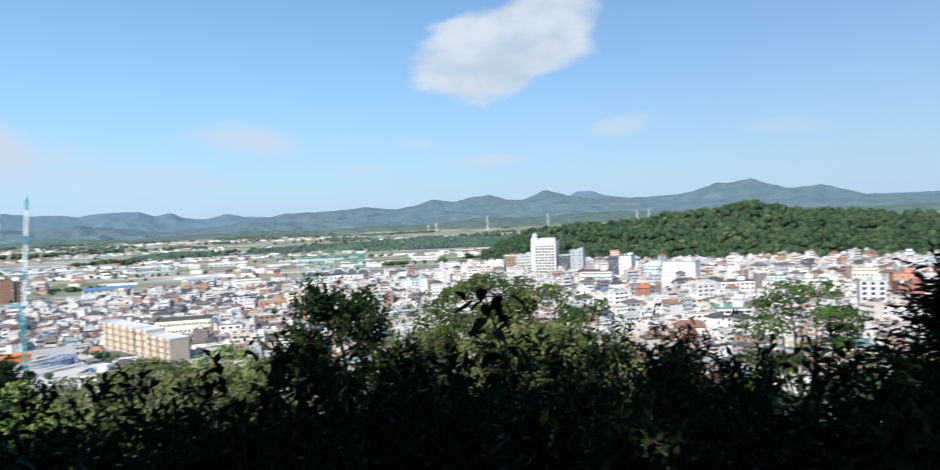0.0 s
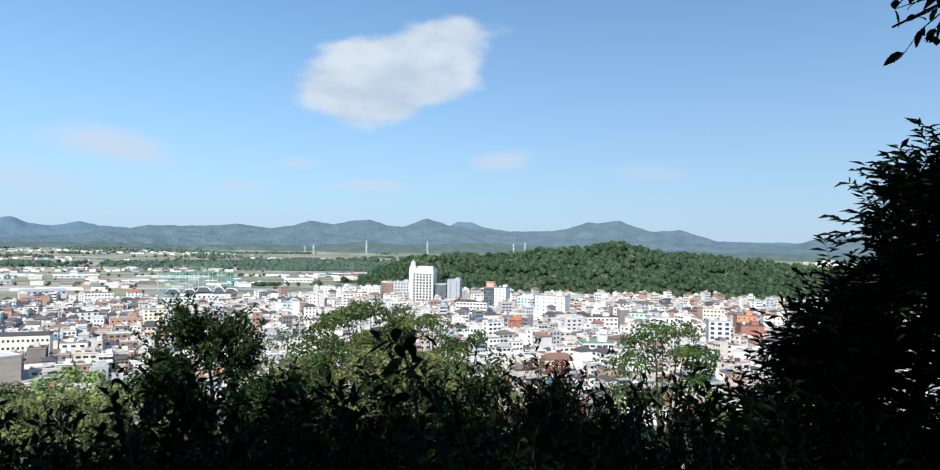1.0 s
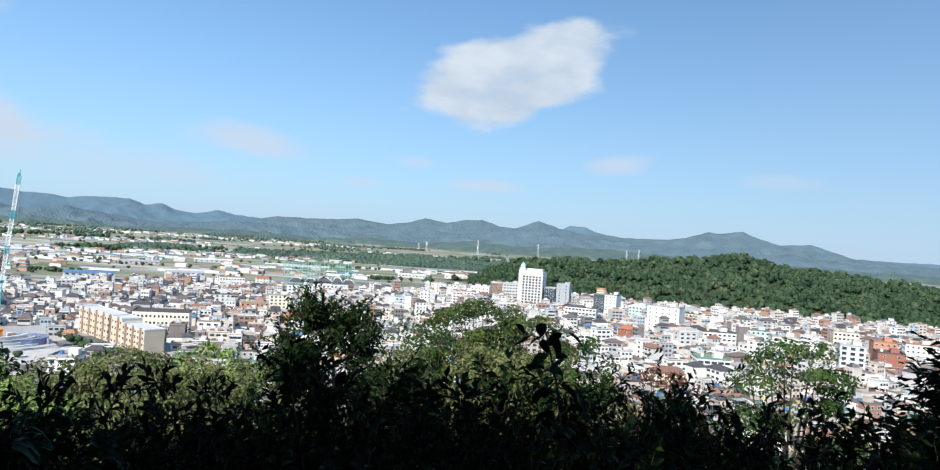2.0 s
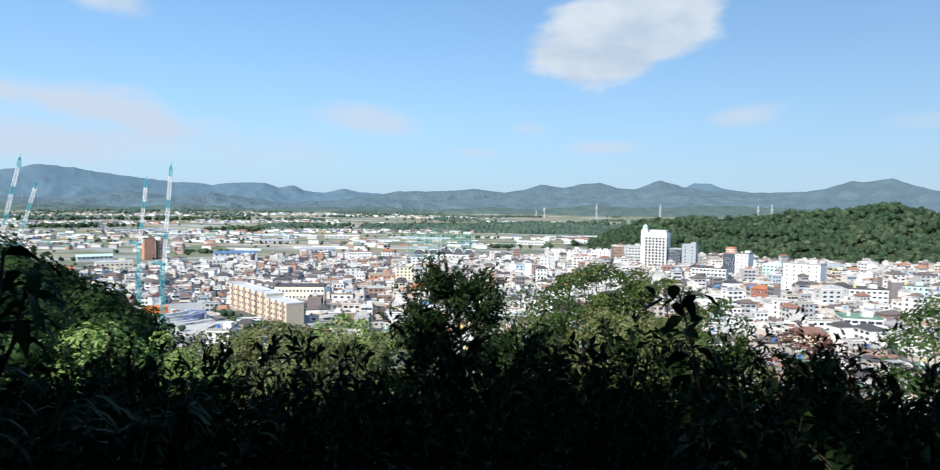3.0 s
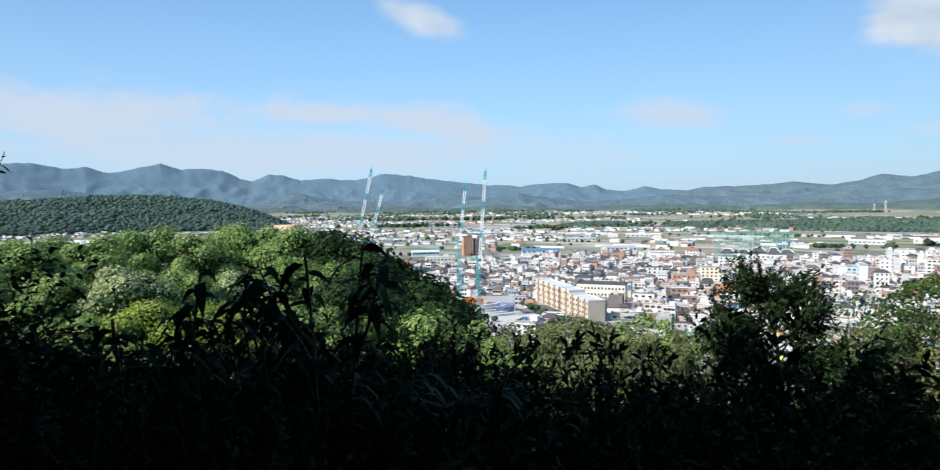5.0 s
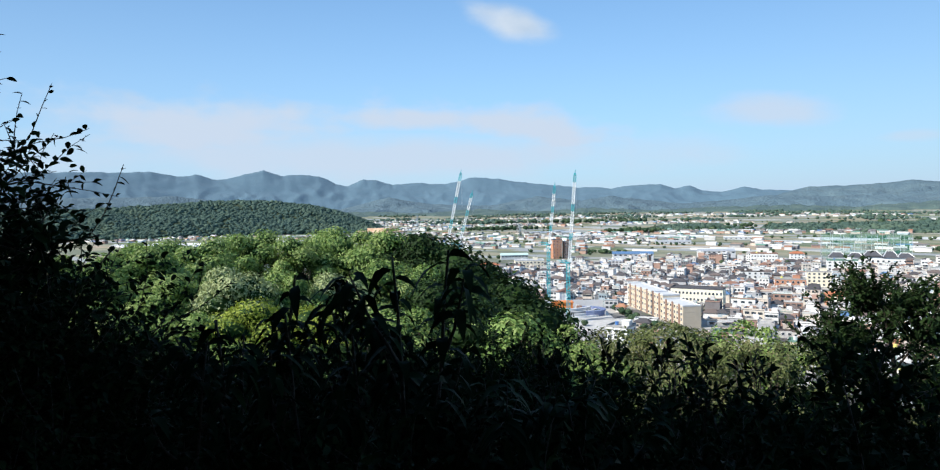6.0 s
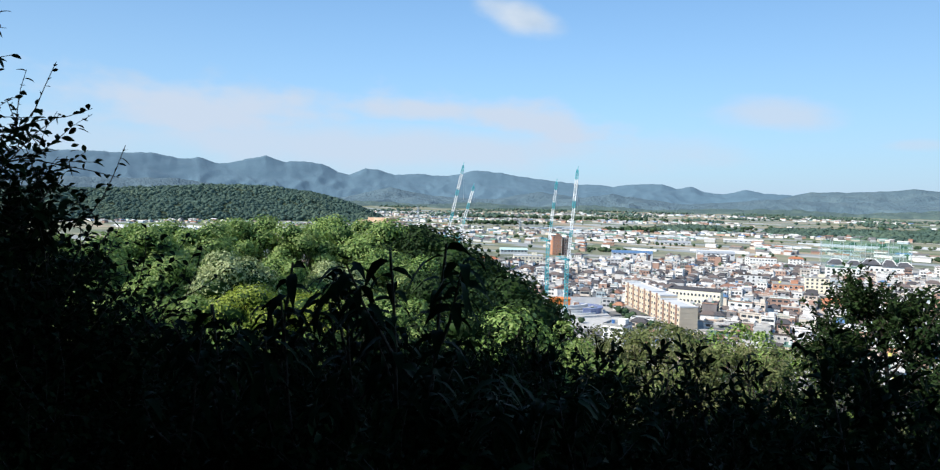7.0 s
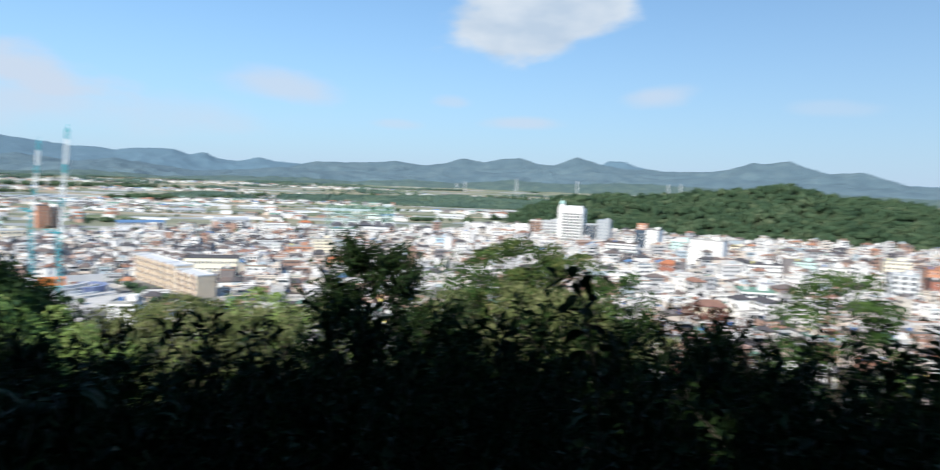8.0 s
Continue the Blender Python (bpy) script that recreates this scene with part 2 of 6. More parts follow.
M_ORANGE = material("orange_panel", [(0.3, (0.60, 0.17, 0.03)), (0.7, (0.75, 0.26, 0.06))], 0.3, 0.6, 0.05)
M_CONC = material("raw_concrete", [(0.3, (0.36, 0.35, 0.34)), (0.7, (0.56, 0.55, 0.53))], 0.25, 0.9, 0.15)
M_TARP = material("blue_sheet", [(0.3, (0.10, 0.14, 0.30)), (0.7, (0.26, 0.30, 0.42))], 0.3, 0.5, 0.1)


def paint(name, c, wear=0.12, rough=0.7, scale=0.3):
    lo = tuple(v * (1 - wear) for v in c)
    return material(name, [(0.3, lo), (0.7, c)], scale, rough, 0.06)


def net_material():
    m = bpy.data.materials.new("green_net")
    m.use_nodes = True
    N, L = m.node_tree.nodes, m.node_tree.links
    b = N["Principled BSDF"]
    b.inputs["Base Color"].default_value = (0.10, 0.42, 0.34, 1)
    b.inputs["Roughness"].default_value = 0.9
    t = N.new("ShaderNodeBsdfTransparent")
    mx = N.new("ShaderNodeMixShader")
    mx.inputs[0].default_value = 0.06
    L.new(t.outputs[0], mx.inputs[1])
    L.new(b.outputs[0], mx.inputs[2])
    L.new(mx.outputs[0], N["Material Output"].inputs["Surface"])
    return m


def ground_material():
    """Soil and leaf litter on the hill, asphalt and concrete lots in town, a patchwork of fields on the plain."""
    m = bpy.data.materials.new("ground")
    m.use_nodes = True
    N, L = m.node_tree.nodes, m.node_tree.links
    b = N["Principled BSDF"]
    b.inputs["Roughness"].default_value = 0.95
    geo = N.new("ShaderNodeNewGeometry")

    def vor(scale, sx, sy, turn):
        mp = N.new("ShaderNodeMapping")
        mp.inputs["Rotation"].default_value = (0, 0, radians(turn))
        mp.inputs["Scale"].default_value = (sx, sy, 0.0)
        L.new(geo.outputs["Position"], mp.inputs[0])
        v = N.new("ShaderNodeTexVoronoi")
        v.distance, v.inputs["Scale"].default_value = "CHEBYCHEV", scale
        v.inputs["Randomness"].default_value = 0.55
        L.new(mp.outputs[0], v.inputs["Vector"])
        s = N.new("ShaderNodeSeparateColor")
        L.new(v.outputs["Color"], s.inputs[0])
        return s.outputs[0]

    def mask(attr_name):
        a = N.new("ShaderNodeAttribute")
        a.attribute_name = attr_name
        return a.outputs["Fac"]

    def ramp(src, stops, mode="LINEAR"):
        r = N.new("ShaderNodeValToRGB")
        ramp_stops(r, stops, mode)
        L.new(src, r.inputs[0])
        return r.outputs[0]

    def blend(f, a, bb):
        mx = N.new("ShaderNodeMix")
        mx.data_type = "RGBA"
        L.new(f, mx.inputs["Factor"])
        L.new(a, mx.inputs["A"])
        L.new(bb, mx.inputs["B"])
        return mx.outputs["Result"]

    no = N.new("ShaderNodeTexNoise")
    no.inputs["Scale"].default_value, no.inputs["Detail"].default_value = 0.9, 8
    L.new(geo.outputs["Position"], no.inputs["Vector"])
    soil = ramp(no.outputs["Fac"], [(0.3, (0.03, 0.025, 0.014)), (0.55, (0.03, 0.045, 0.015)), (0.8, (0.10, 0.08, 0.05))])
    lots = ramp(vor(0.055, 1, 1.3, 12), [(0, (0.10, 0.10, 0.10)), (0.3, (0.30, 0.29, 0.27)), (0.6, (0.17, 0.17, 0.165)), (0.8, (0.40, 0.38, 0.35)), (0.93, (0.06, 0.10, 0.03))], "CONSTANT")
    fields = ramp(vor(0.016, 0.5, 1.9, 7), [(0, (0.17, 0.18, 0.115)), (0.18, (0.25, 0.235, 0.16)), (0.32, (0.13, 0.15, 0.10)), (0.44, (0.26, 0.28, 0.28)), (0.6, (0.20, 0.205, 0.125)),
                                             (0.74, (0.33, 0.26, 0.18)), (0.84, (0.10, 0.14, 0.06)), (0.95, (0.40, 0.40, 0.38))], "CONSTANT")
    far = ramp(no.outputs["Fac"], [(0.3, (0.035, 0.06, 0.035)), (0.7, (0.07, 0.10, 0.05))])
    col = blend(mask("town"), soil, lots)
    col = blend(mask("field"), col, fields)
    col = blend(mask("wood"), col, far)
    L.new(col, b.inputs["Base Color"])
    bu = N.new("ShaderNodeBump")
    bu.inputs["Strength"].default_value, bu.inputs["Distance"].default_value = 0.5, 0.15
    L.new(no.outputs["Fac"], bu.inputs["Height"])
    L.new(bu.outputs[0], b.inputs["Normal"])
    return m


M_NET = net_material()
M_GROUND = ground_material()
# Aerial haze is put into these three forest colours, bluer with distance.
M_MOUNT_HAZE = material("mountain_forest_haze", [(0.32, (0.068, 0.114, 0.146)), (0.5, (0.082, 0.134, 0.166)), (0.70, (0.106, 0.160, 0.184))], 0.012, 1.0, 0.5, detail=12)
M_FOOT_HAZE = material("foothill_forest_haze", [(0.32, (0.050, 0.090, 0.096)), (0.5, (0.068, 0.112, 0.108)), (0.70, (0.10, 0.144, 0.124))], 0.02, 1.0, 0.5, detail=12)
M_RANGE_HAZE = material("far_range_forest_haze", [(0.30, (0.080, 0.143, 0.192)), (0.5, (0.088, 0.154, 0.204)), (0.72, (0.096, 0.164, 0.214))], 0.02, 1.0, 0.2, detail=10)

# ---- mesh helpers ----
def link(name, me, mats, parent=None, m=None, label=""):
    for mt in mats:
        if mt.name not in me.materials:
            me.materials.append(mt)
    ob = new(name, me)
    if parent is not None:
        ob.parent = parent
    if m is not None:
        ob.matrix_basis = m
    if label:
        ob["label"] = label
    return ob


def mesh_np(name, V, F, smooth=False, slots=None):
    """A mesh from numpy arrays: vertices n x 3, faces all with the same corner count."""
    me = bpy.data.meshes.new(name)
    V, F = np.asarray(V, dtype=np.float32), np.asarray(F, dtype=np.int32)
    k = F.shape[1]
    me.vertices.add(len(V))
    me.vertices.foreach_set("co", V.ravel())
    me.loops.add(F.size)
    me.loops.foreach_set("vertex_index", F.ravel())
    me.polygons.add(len(F))
    me.polygons.foreach_set("loop_start", np.arange(0, F.size, k, dtype=np.int32))
    me.polygons.foreach_set("loop_total", np.full(len(F), k, dtype=np.int32))
    if slots is not None:
        me.polygons.foreach_set("material_index", np.asarray(slots, dtype=np.int32))
    if smooth:
        me.polygons.foreach_set("use_smooth", np.ones(len(F), dtype=bool))
    me.update(calc_edges=True)
    return me


class Solid:
    """Collects boxes, prisms, hips and bars into one mesh."""

    def __init__(self):
        self.v, self.f, self.s = [], [], []

    def add(self, verts, faces, slot=0):
        o = len(self.v)
        self.v += [tuple(p) for p in verts]
        self.f += [tuple(i + o for i in q) for q in faces]
        self.s += [slot] * len(faces)
        return self

    def box(self, x, y, z, w, d, h, slot=0, turn=0.0):
        """Centre of the base, width, depth, height."""
        c, s = math.cos(turn), math.sin(turn)
        p = [(-w / 2, -d / 2), (w / 2, -d / 2), (w / 2, d / 2), (-w / 2, d / 2)]
        q = [(x + a * c - b * s, y + a * s + b * c) for a, b in p]
        return self.add([(a, b, z) for a, b in q] + [(a, b, z + h) for a, b in q],
                        [(3, 2, 1, 0), (4, 5, 6, 7), (0, 1, 5, 4), (1, 2, 6, 5), (2, 3, 7, 6), (3, 0, 4, 7)], slot)

    def prism(self, pts, z0, z1, slot=0):
        n = len(pts)
        return self.add([(a, b, z0) for a, b in pts] + [(a, b, z1) for a, b in pts],
                        [tuple(range(n))[::-1], tuple(range(n, 2 * n))] + [(i, (i + 1) % n, n + (i + 1) % n, n + i) for i in range(n)], slot)

    def drum(self, x, y, z, r, h, n=12, slot=0, r2=None):
        r2 = r if r2 is None else r2
        lo = [(x + r * math.cos(6.28319 * i / n), y + r * math.sin(6.28319 * i / n), z) for i in range(n)]
        hi = [(x + r2 * math.cos(6.28319 * i / n), y + r2 * math.sin(6.28319 * i / n), z + h) for i in range(n)]
        return self.add(lo + hi, [tuple(range(n))[::-1], tuple(range(n, 2 * n))] + [(i, (i + 1) % n, n + (i + 1) % n, n + i) for i in range(n)], slot)

    def hip(self, x, y, z, w, d, h, slot=0, ridge=0.45, eave=0.18):
        """A hipped or gabled roof with an eave thickness; ridge is its share of the width."""
        r = w * ridge / 2
        lo = [(x - w / 2, y - d / 2), (x + w / 2, y - d / 2), (x + w / 2, y + d / 2), (x - w / 2, y + d / 2)]
        v = [(a, b, z) for a, b in lo] + [(a, b, z + eave) for a, b in lo] + [(x - r, y, z + h), (x + r, y, z + h)]
        return self.add(v, [(3, 2, 1, 0), (0, 1, 5, 4), (1, 2, 6, 5), (2, 3, 7, 6), (3, 0, 4, 7), (4, 5, 9, 8), (6, 7, 8, 9), (5, 6, 9), (7, 4, 8)], slot)

    def bar(self, a, b, t, slot=0):
        a, b = Vector(a), Vector(b)
        d = (b - a).normalized()
        u = d.orthogonal().normalized() * t / 2
        w = d.cross(u)
        v = [a + u + w, a + u - w, a - u - w, a - u + w, b + u + w, b + u - w, b - u - w, b - u + w]
        return self.add(v, [(0, 1, 2, 3), (7, 6, 5, 4), (0, 4, 5, 1), (1, 5, 6, 2), (2, 6, 7, 3), (3, 7, 4, 0)], slot)

    def mesh(self, name):
        me = bpy.data.meshes.new(name)
        me.from_pydata(self.v, [], self.f)
        me.polygons.foreach_set("material_index", np.asarray(self.s, dtype=np.int32))
        return me


def part(name, solid, mats, parent, label="", m=None):
    me = solid.mesh(name) if isinstance(solid, Solid) else solid
    return link(name, me, mats if isinstance(mats, (list, tuple)) else [mats], parent, m, label)


def thing(name, m, label, category, group=""):
    ob = new(name)
    ob.empty_display_size = 0.5
    ob.matrix_basis = m
    return tagged(ob, label, category, group)


# ---- ground ----
def smooth(a, b, v):
    t = np.clip((v - a) / (b - a), 0, 1)
    return t * t * (3 - 2 * t)


R_STEPS = [0, 3, 10, 25, 60, 120, 180, 240, 400]
FRONT = [70.4, 69.7, 66.5, 57, 38, 15, 4, 0, 0]
SPUR = [70.4, 70.0, 67.6, 63.5, 60.5, 47, 24, 8, 0]
BACK = [70.4, 70.6, 71.5, 73, 76, 78, 72, 60, 0]


def ground_z(x, y):
    x, y = np.asarray(x, float), np.asarray(y, float)
    r, az = np.hypot(x, y), np.degrees(np.arctan2(x, y))
    f, s, b = (np.interp(r, R_STEPS, k) for k in (FRONT, SPUR, BACK))
    spur = smooth(-36, -52, az) * smooth(-100, -85, az)
    back = np.maximum(smooth(-84, -105, az), smooth(62, 95, az))
    z = f * (1 - spur) + s * spur
    z = z * (1 - back) + b * back + 30 * np.clip((r - 1900) / 1500, 0, 1) ** 1.25
    return z + 0.12 * np.sin(x * 1.7 + 0.6 * y) * smooth(1.5, 4, r) * (z > 2)


def gz(x, y):
    return float(ground_z(x, y))


def build_ground():
    rings = np.concatenate([[0.0], np.geomspace(0.6, 4960, 150)])
    n = 240
    a = np.linspace(0, 2 * np.pi, n, endpoint=False)
    R, A = np.meshgrid(rings, a, indexing="ij")
    X, Y = R * np.sin(A), R * np.cos(A)
    V = np.stack([X, Y, ground_z(X, Y)], -1).reshape(-1, 3)
    i, j = np.meshgrid(np.arange(len(rings) - 1), np.arange(n), indexing="ij")
    F = np.stack([i * n + j, i * n + (j + 1) % n, (i + 1) * n + (j + 1) % n, (i + 1) * n + j], -1).reshape(-1, 4)[:, ::-1]
    me = mesh_np("ground", V, F, True)
    r = np.hypot(V[:, 0], V[:, 1])
    az = np.degrees(np.arctan2(V[:, 0], V[:, 1]))
    edge = np.interp(az, [-80, -45, -20, -5, 5, 60], [640, 760, 900, 900, 1050, 1100])
    for nm, val in (("town", smooth(5, 0.5, V[:, 2])), ("field", smooth(edge, edge + 60, r)), ("wood", smooth(3250, 3400, r))):
        me.attributes.new(nm, "FLOAT", "POINT").data.foreach_set("value", val.astype(np.float32))
    tagged(link("ground", me, [M_GROUND]), "hillside falling to a flat town and patchwork fields", "ground", kind="structure")


build_ground()


# ---- mountains ----
def relief(name, profile, r0, r1, mat, label, rough, seed, cols=1100, rows=40, a0=-110, a1=75, crest=0.62, base=8.0, jag=0.05):
    """A range: its skyline given as heading and height in degrees; spurs and gullies run down from the crest."""
    az = np.linspace(a0, a1, cols)
    u = np.linspace(0, 1, rows)
    pa, pe = np.array(profile).T
    rc = r0 + (r1 - r0) * crest
    el = np.interp(az, pa, pe) + np.array([jag * noise.fractal(Vector((a * 1.1, seed, 3.3)), 0.7, 2.1, 5) for a in az])
    top = EYE + np.tan(np.radians(el)) * rc
    wide = 51
    bulk = np.convolve(np.pad(top, wide // 2, mode="edge"), np.hanning(wide) / np.hanning(wide).sum(), mode="valid")
    V = np.zeros((rows, cols, 3))
    for j in range(cols):
        a = radians(az[j])
        sx, cy, arc = math.sin(a), math.cos(a), az[j] * 0.0175 * rc
        for i in range(rows):
            r = r0 + (r1 - r0) * u[i]
            w = u[i] / crest if u[i] < crest else 1 - (u[i] - crest) / (1 - crest) * 0.7
            k = min(1.0, w * 3) * (1.02 - w) * 1.9
            bend = noise.noise(Vector((arc * 0.0016, r * 0.0016, seed * 2))) * 150
            spur = noise.ridged_multi_fractal(Vector(((arc + bend + r * 0.55) * 0.0034 + seed, (r - 0.3 * arc) * 0.0044, seed)), 0.9, 2.1, 6, 1.0, 2.0)
            fine = noise.fractal(Vector((arc * 0.03, r * 0.03, seed)), 0.7, 2.1, 4)
            z = base + (bulk[j] - base) * w ** 0.9 + (top[j] - bulk[j]) * w ** 5 + rough * k * (spur * 0.75 - 0.95) + 2.2 * fine * min(1.0, w * 2) * (1.0 if w < 0.97 else 0.4)
            V[i, j] = (sx * r, cy * r, z)
    i, j = np.meshgrid(np.arange(rows - 1), np.arange(cols - 1), indexing="ij")
    F = np.stack([i * cols + j, (i + 1) * cols + j, (i + 1) * cols + j + 1, i * cols + j + 1], -1).reshape(-1, 4)[:, ::-1]
    return tagged(link(name, mesh_np(name, V.reshape(-1, 3), F, True), [mat]), label, "mountain", kind="structure")


FAR_SKY = [(-110, 2.6), (-80, 3.0), (-69.8, 3.1), (-68.0, 3.18), (-66.9, 2.95), (-65.8, 2.79), (-64.6, 2.95), (-63.0, 2.52), (-61.8, 2.68), (-61.0, 3.0), (-59.3, 3.32), (-58.0, 2.87), (-56.2, 2.93), (-54.8, 2.8),
           (-53.5, 2.17), (-52.5, 1.87), (-51.1, 2.53), (-49.9, 2.43), (-48.6, 1.97), (-46.1, 2.12), (-44.6, 1.96), (-43.1, 2.17), (-41.5, 2.52), (-39.4, 2.36), (-37.3, 2.03), (-34.6, 1.75), (-32.4, 1.49),
           (-30.6, 1.44), (-29.5, 1.32), (-28.4, 1.54), (-25.5, 1.61), (-24.3, 1.19), (-23.1, 1.46), (-22.1, 0.98), (-20.6, 0.8), (-18.9, 1.24), (-17.6, 0.9), (-15.5, 0.83), (-14.5, 1.0), (-12, 0.7),
           (9.0, 0.8), (11.1, 2.06), (12.3, 1.96), (13.3, 1.62), (14.8, 1.3), (17, 0.8), (75, 0.5)]
MID_SKY = [(-110, 0.7), (-66, 1.2), (-60, 0.3), (-53, -0.1), (-49, 0.9), (-45, 0.2), (-40, 0.0), (-36, 0.8), (-32, 0.3), (-28, 0.5), (-24, -0.1), (-20, 0.2), (-16.6, 0.5), (-14.3, 1.11), (-12.4, 1.09), (-10.0, 1.18), (-7.6, 1.37), (-5.0, 1.09), (-2.9, 1.43), (-1.8, 1.81),
           (0.2, 1.57), (1.8, 1.9), (3.3, 2.07), (4.8, 1.57), (6.3, 1.48), (8.3, 2.3), (10.2, 1.7), (12.5, 1.35), (14.8, 1.43), (15.8, 1.24), (19.2, 1.35), (20.8, 1.64), (22.4, 2.18), (23.2, 2.13), (24.3, 2.26),
           (25.0, 2.38), (26.5, 1.8), (28.0, 1.42), (30.0, 1.65), (33.0, 0.69), (38.4, 0.41), (40.4, 1.05), (42.0, 1.21), (50, 1.4), (75, 0.8)]
FRONT_SKY = [(-110, 0.2), (-56, -0.4), (-47, 0.1), (-42, -0.4), (-38, -0.3), (-33, 0.2), (-29.6, 0.7), (-26, 0.0), (-22, -0.3), (-17, 0.45), (-12, 0.25), (-7, 0.55), (-2, 0.95), (1, 0.6), (5, 1.0), (7, 0.75), (11, 1.1), (15, 0.6), (20, 0.9), (27, 0.6), (34, 0.2), (75, 0.3)]
LOW_SKY = [(-110, -0.5), (-50, -0.35), (-46, -0.55), (-41, -0.25), (-36, -0.6), (-31, -0.3), (-26, -0.65), (-22, -0.45), (-15, -0.3), (-11, -0.55), (-6, -0.2), (-2, -0.4), (3, 0.1), (6, -0.15), (12, 0.2), (20, 0.0), (32, -0.2), (75, 0.1)]
relief("backdrop_range", FAR_SKY, 4050, 4900, M_RANGE_HAZE, "forested mountain range on the skyline, blue haze in its colour", 30, 2.3, jag=0.07)
relief("backdrop_hills", MID_SKY, 3650, 4350, M_MOUNT_HAZE, "dark wooded mountains behind the plain, blue haze in their colour", 48, 5.1)
relief("backdrop_spurs", FRONT_SKY, 3420, 3950, M_MOUNT_HAZE, "wooded spurs running out from the mountains", 36, 6.7, jag=0.08)
relief("backdrop_foothills", LOW_SKY, 3180, 3600, M_FOOT_HAZE, "low wooded foothills at the edge of the plain", 22, 8.4, base=20, jag=0.1)


# ---- far woods ----
def lump(seed, div=2):
    bm = bmesh.new()
    bmesh.ops.create_icosphere(bm, subdivisions=div, radius=1)
    for v in bm.verts:
        n = noise.fractal(v.co * 1.9 + Vector((seed * 7.1, seed, 0)), 0.8, 2.2, 3)
        v.co *= 1 + 0.42 * n
        v.co.z *= 0.85
    V = np.array([v.co[:] for v in bm.verts])
    F = np.array([[v.index for v in f.verts] for f in bm.faces])
    bm.free()
    return V, F


LUMPS = [lump(s) for s in range(6)]
SMALL_LUMPS = [lump(s, 1) for s in range(6)]


def woods(name, trees, label, mat, tufts=26, kind="stuff", lobes=3):
    """trees: rows of x, y, base z, crown radius, height. Each crown is three uneven lobes and loose tufts of leaves."""
    rng = np.random.default_rng(len(trees))
    VV, FF, o = [], [], 0
    for x, y, z, r, h in trees:
        for k in range(lobes):
            V, F = (LUMPS if lobes > 2 else SMALL_LUMPS)[rng.integers(6)]
            a, q = rng.uniform(0, 6.28), r * rng.uniform(0.2, 0.55) * (k > 0)
            s = r * (0.85 if k == 0 else rng.uniform(0.45, 0.7))
            c, sn = math.cos(a), math.sin(a)
            W = V @ np.array([[c, sn, 0], [-sn, c, 0], [0, 0, 1]]) * np.array([s, s, s * h / (1.7 * r)])
            W = W + np.array([x + q * c, y + q * sn, z + h * 0.58 + (rng.uniform(-0.1, 0.22) * h if k else 0)])
            VV.append(W)
            FF.append(F + o)
            o += len(W)
        if tufts:
            d = rng.normal(size=(tufts, 3))
            d /= np.linalg.norm(d, axis=1)[:, None]
            d[:, 2] = np.abs(d[:, 2]) * 0.9
            p = np.array([x, y, z + h * 0.55]) + d * np.array([r, r, h * 0.47]) * rng.uniform(0.75, 1.12, (tufts, 1))
            e1 = rng.normal(size=(tufts, 3)) * r * 0.17
            e2 = rng.normal(size=(tufts, 3)) * r * 0.17
            T = np.stack([p - e1, p + e2, p + e1], 1).reshape(-1, 3)
            VV.append(T)
            FF.append(np.arange(tufts * 3).reshape(-1, 3) + o)
            o += tufts * 3
    me = mesh_np(name, np.concatenate(VV), np.concatenate(FF))
    return tagged(link(name, me, [mat]), label, "trees", kind=kind)


RIDGE_R = [(-2, -3.3), (2.6, -3.2), (4.1, -2.1), (7.7, -1.1), (12.0, -0.8), (16.2, -0.5), (20.9, 0.0), (25.0, 0.6), (27.9, -0.1), (30.8, -0.3), (35.5, -0.7), (41.2, -1.1), (60, -1.2)]


def wooded_hill(name, ridge, near, crest, back, a0, a1, size, label, seed, mat=None, lobes=2):
    """A wooded hill: a shaped mound under one mass of crowns."""
    rng = np.random.default_rng(seed)
    pa, pe = np.array(ridge).T

    def hill(r, az):
        top = EYE + math.tan(radians(float(np.interp(az, pa, pe)))) * crest - size * 1.1
        w = (r - near) / (crest - near) if r < crest else 1 - (r - crest) / (back - crest)
        w = max(0.0, min(1.0, w))
        lump_ = 24 * noise.noise(Vector((az * 0.28, r * 0.009, seed)))
        return max(-1.0, top * w ** 0.75 + lump_ * (1 - abs(2 * w - 1)) - 0.5)

    cols, rows = 90, 26
    V = [(*spot(az, r), hill(r, az)) for r in np.linspace(near, back, rows) for az in np.linspace(a0, a1, cols)]
    i, j = np.meshgrid(np.arange(rows - 1), np.arange(cols - 1), indexing="ij")
    F = np.stack([i * cols + j, (i + 1) * cols + j, (i + 1) * cols + j + 1, i * cols + j + 1], -1).reshape(-1, 4)[:, ::-1]
    tagged(link(name, mesh_np(name, V, F, True), [M_GROUND_WOOD]), "wooded hill rising behind the rooftops", "hill", kind="structure")
    trees = []
    deep = crest + (back - crest) * 0.12
    for _ in range(int(radians(a1 - a0) * (near + deep) / 2 * (deep - near) / (size * size * (0.62 if lobes > 1 else 0.42)))):
        rr, aa = rng.uniform(near, deep), rng.uniform(a0, a1)
        z = hill(rr, aa)
        if z > 0.5:
            s = size * rng.uniform(0.34, 0.66) * (1.45 if rng.random() < 0.2 else 1.0)
            x, y = spot(aa, rr)
            trees.append((x, y, z - 1, s, s * rng.uniform(1.6, 2.3)) if lobes > 1 else (x, y, z - s, s * 1.3, s * rng.uniform(1.5, 2.1)))
    woods(name + "_trees", trees, label, mat or M_FOREST, 40 if lobes > 1 else 10, "stuff", lobes)


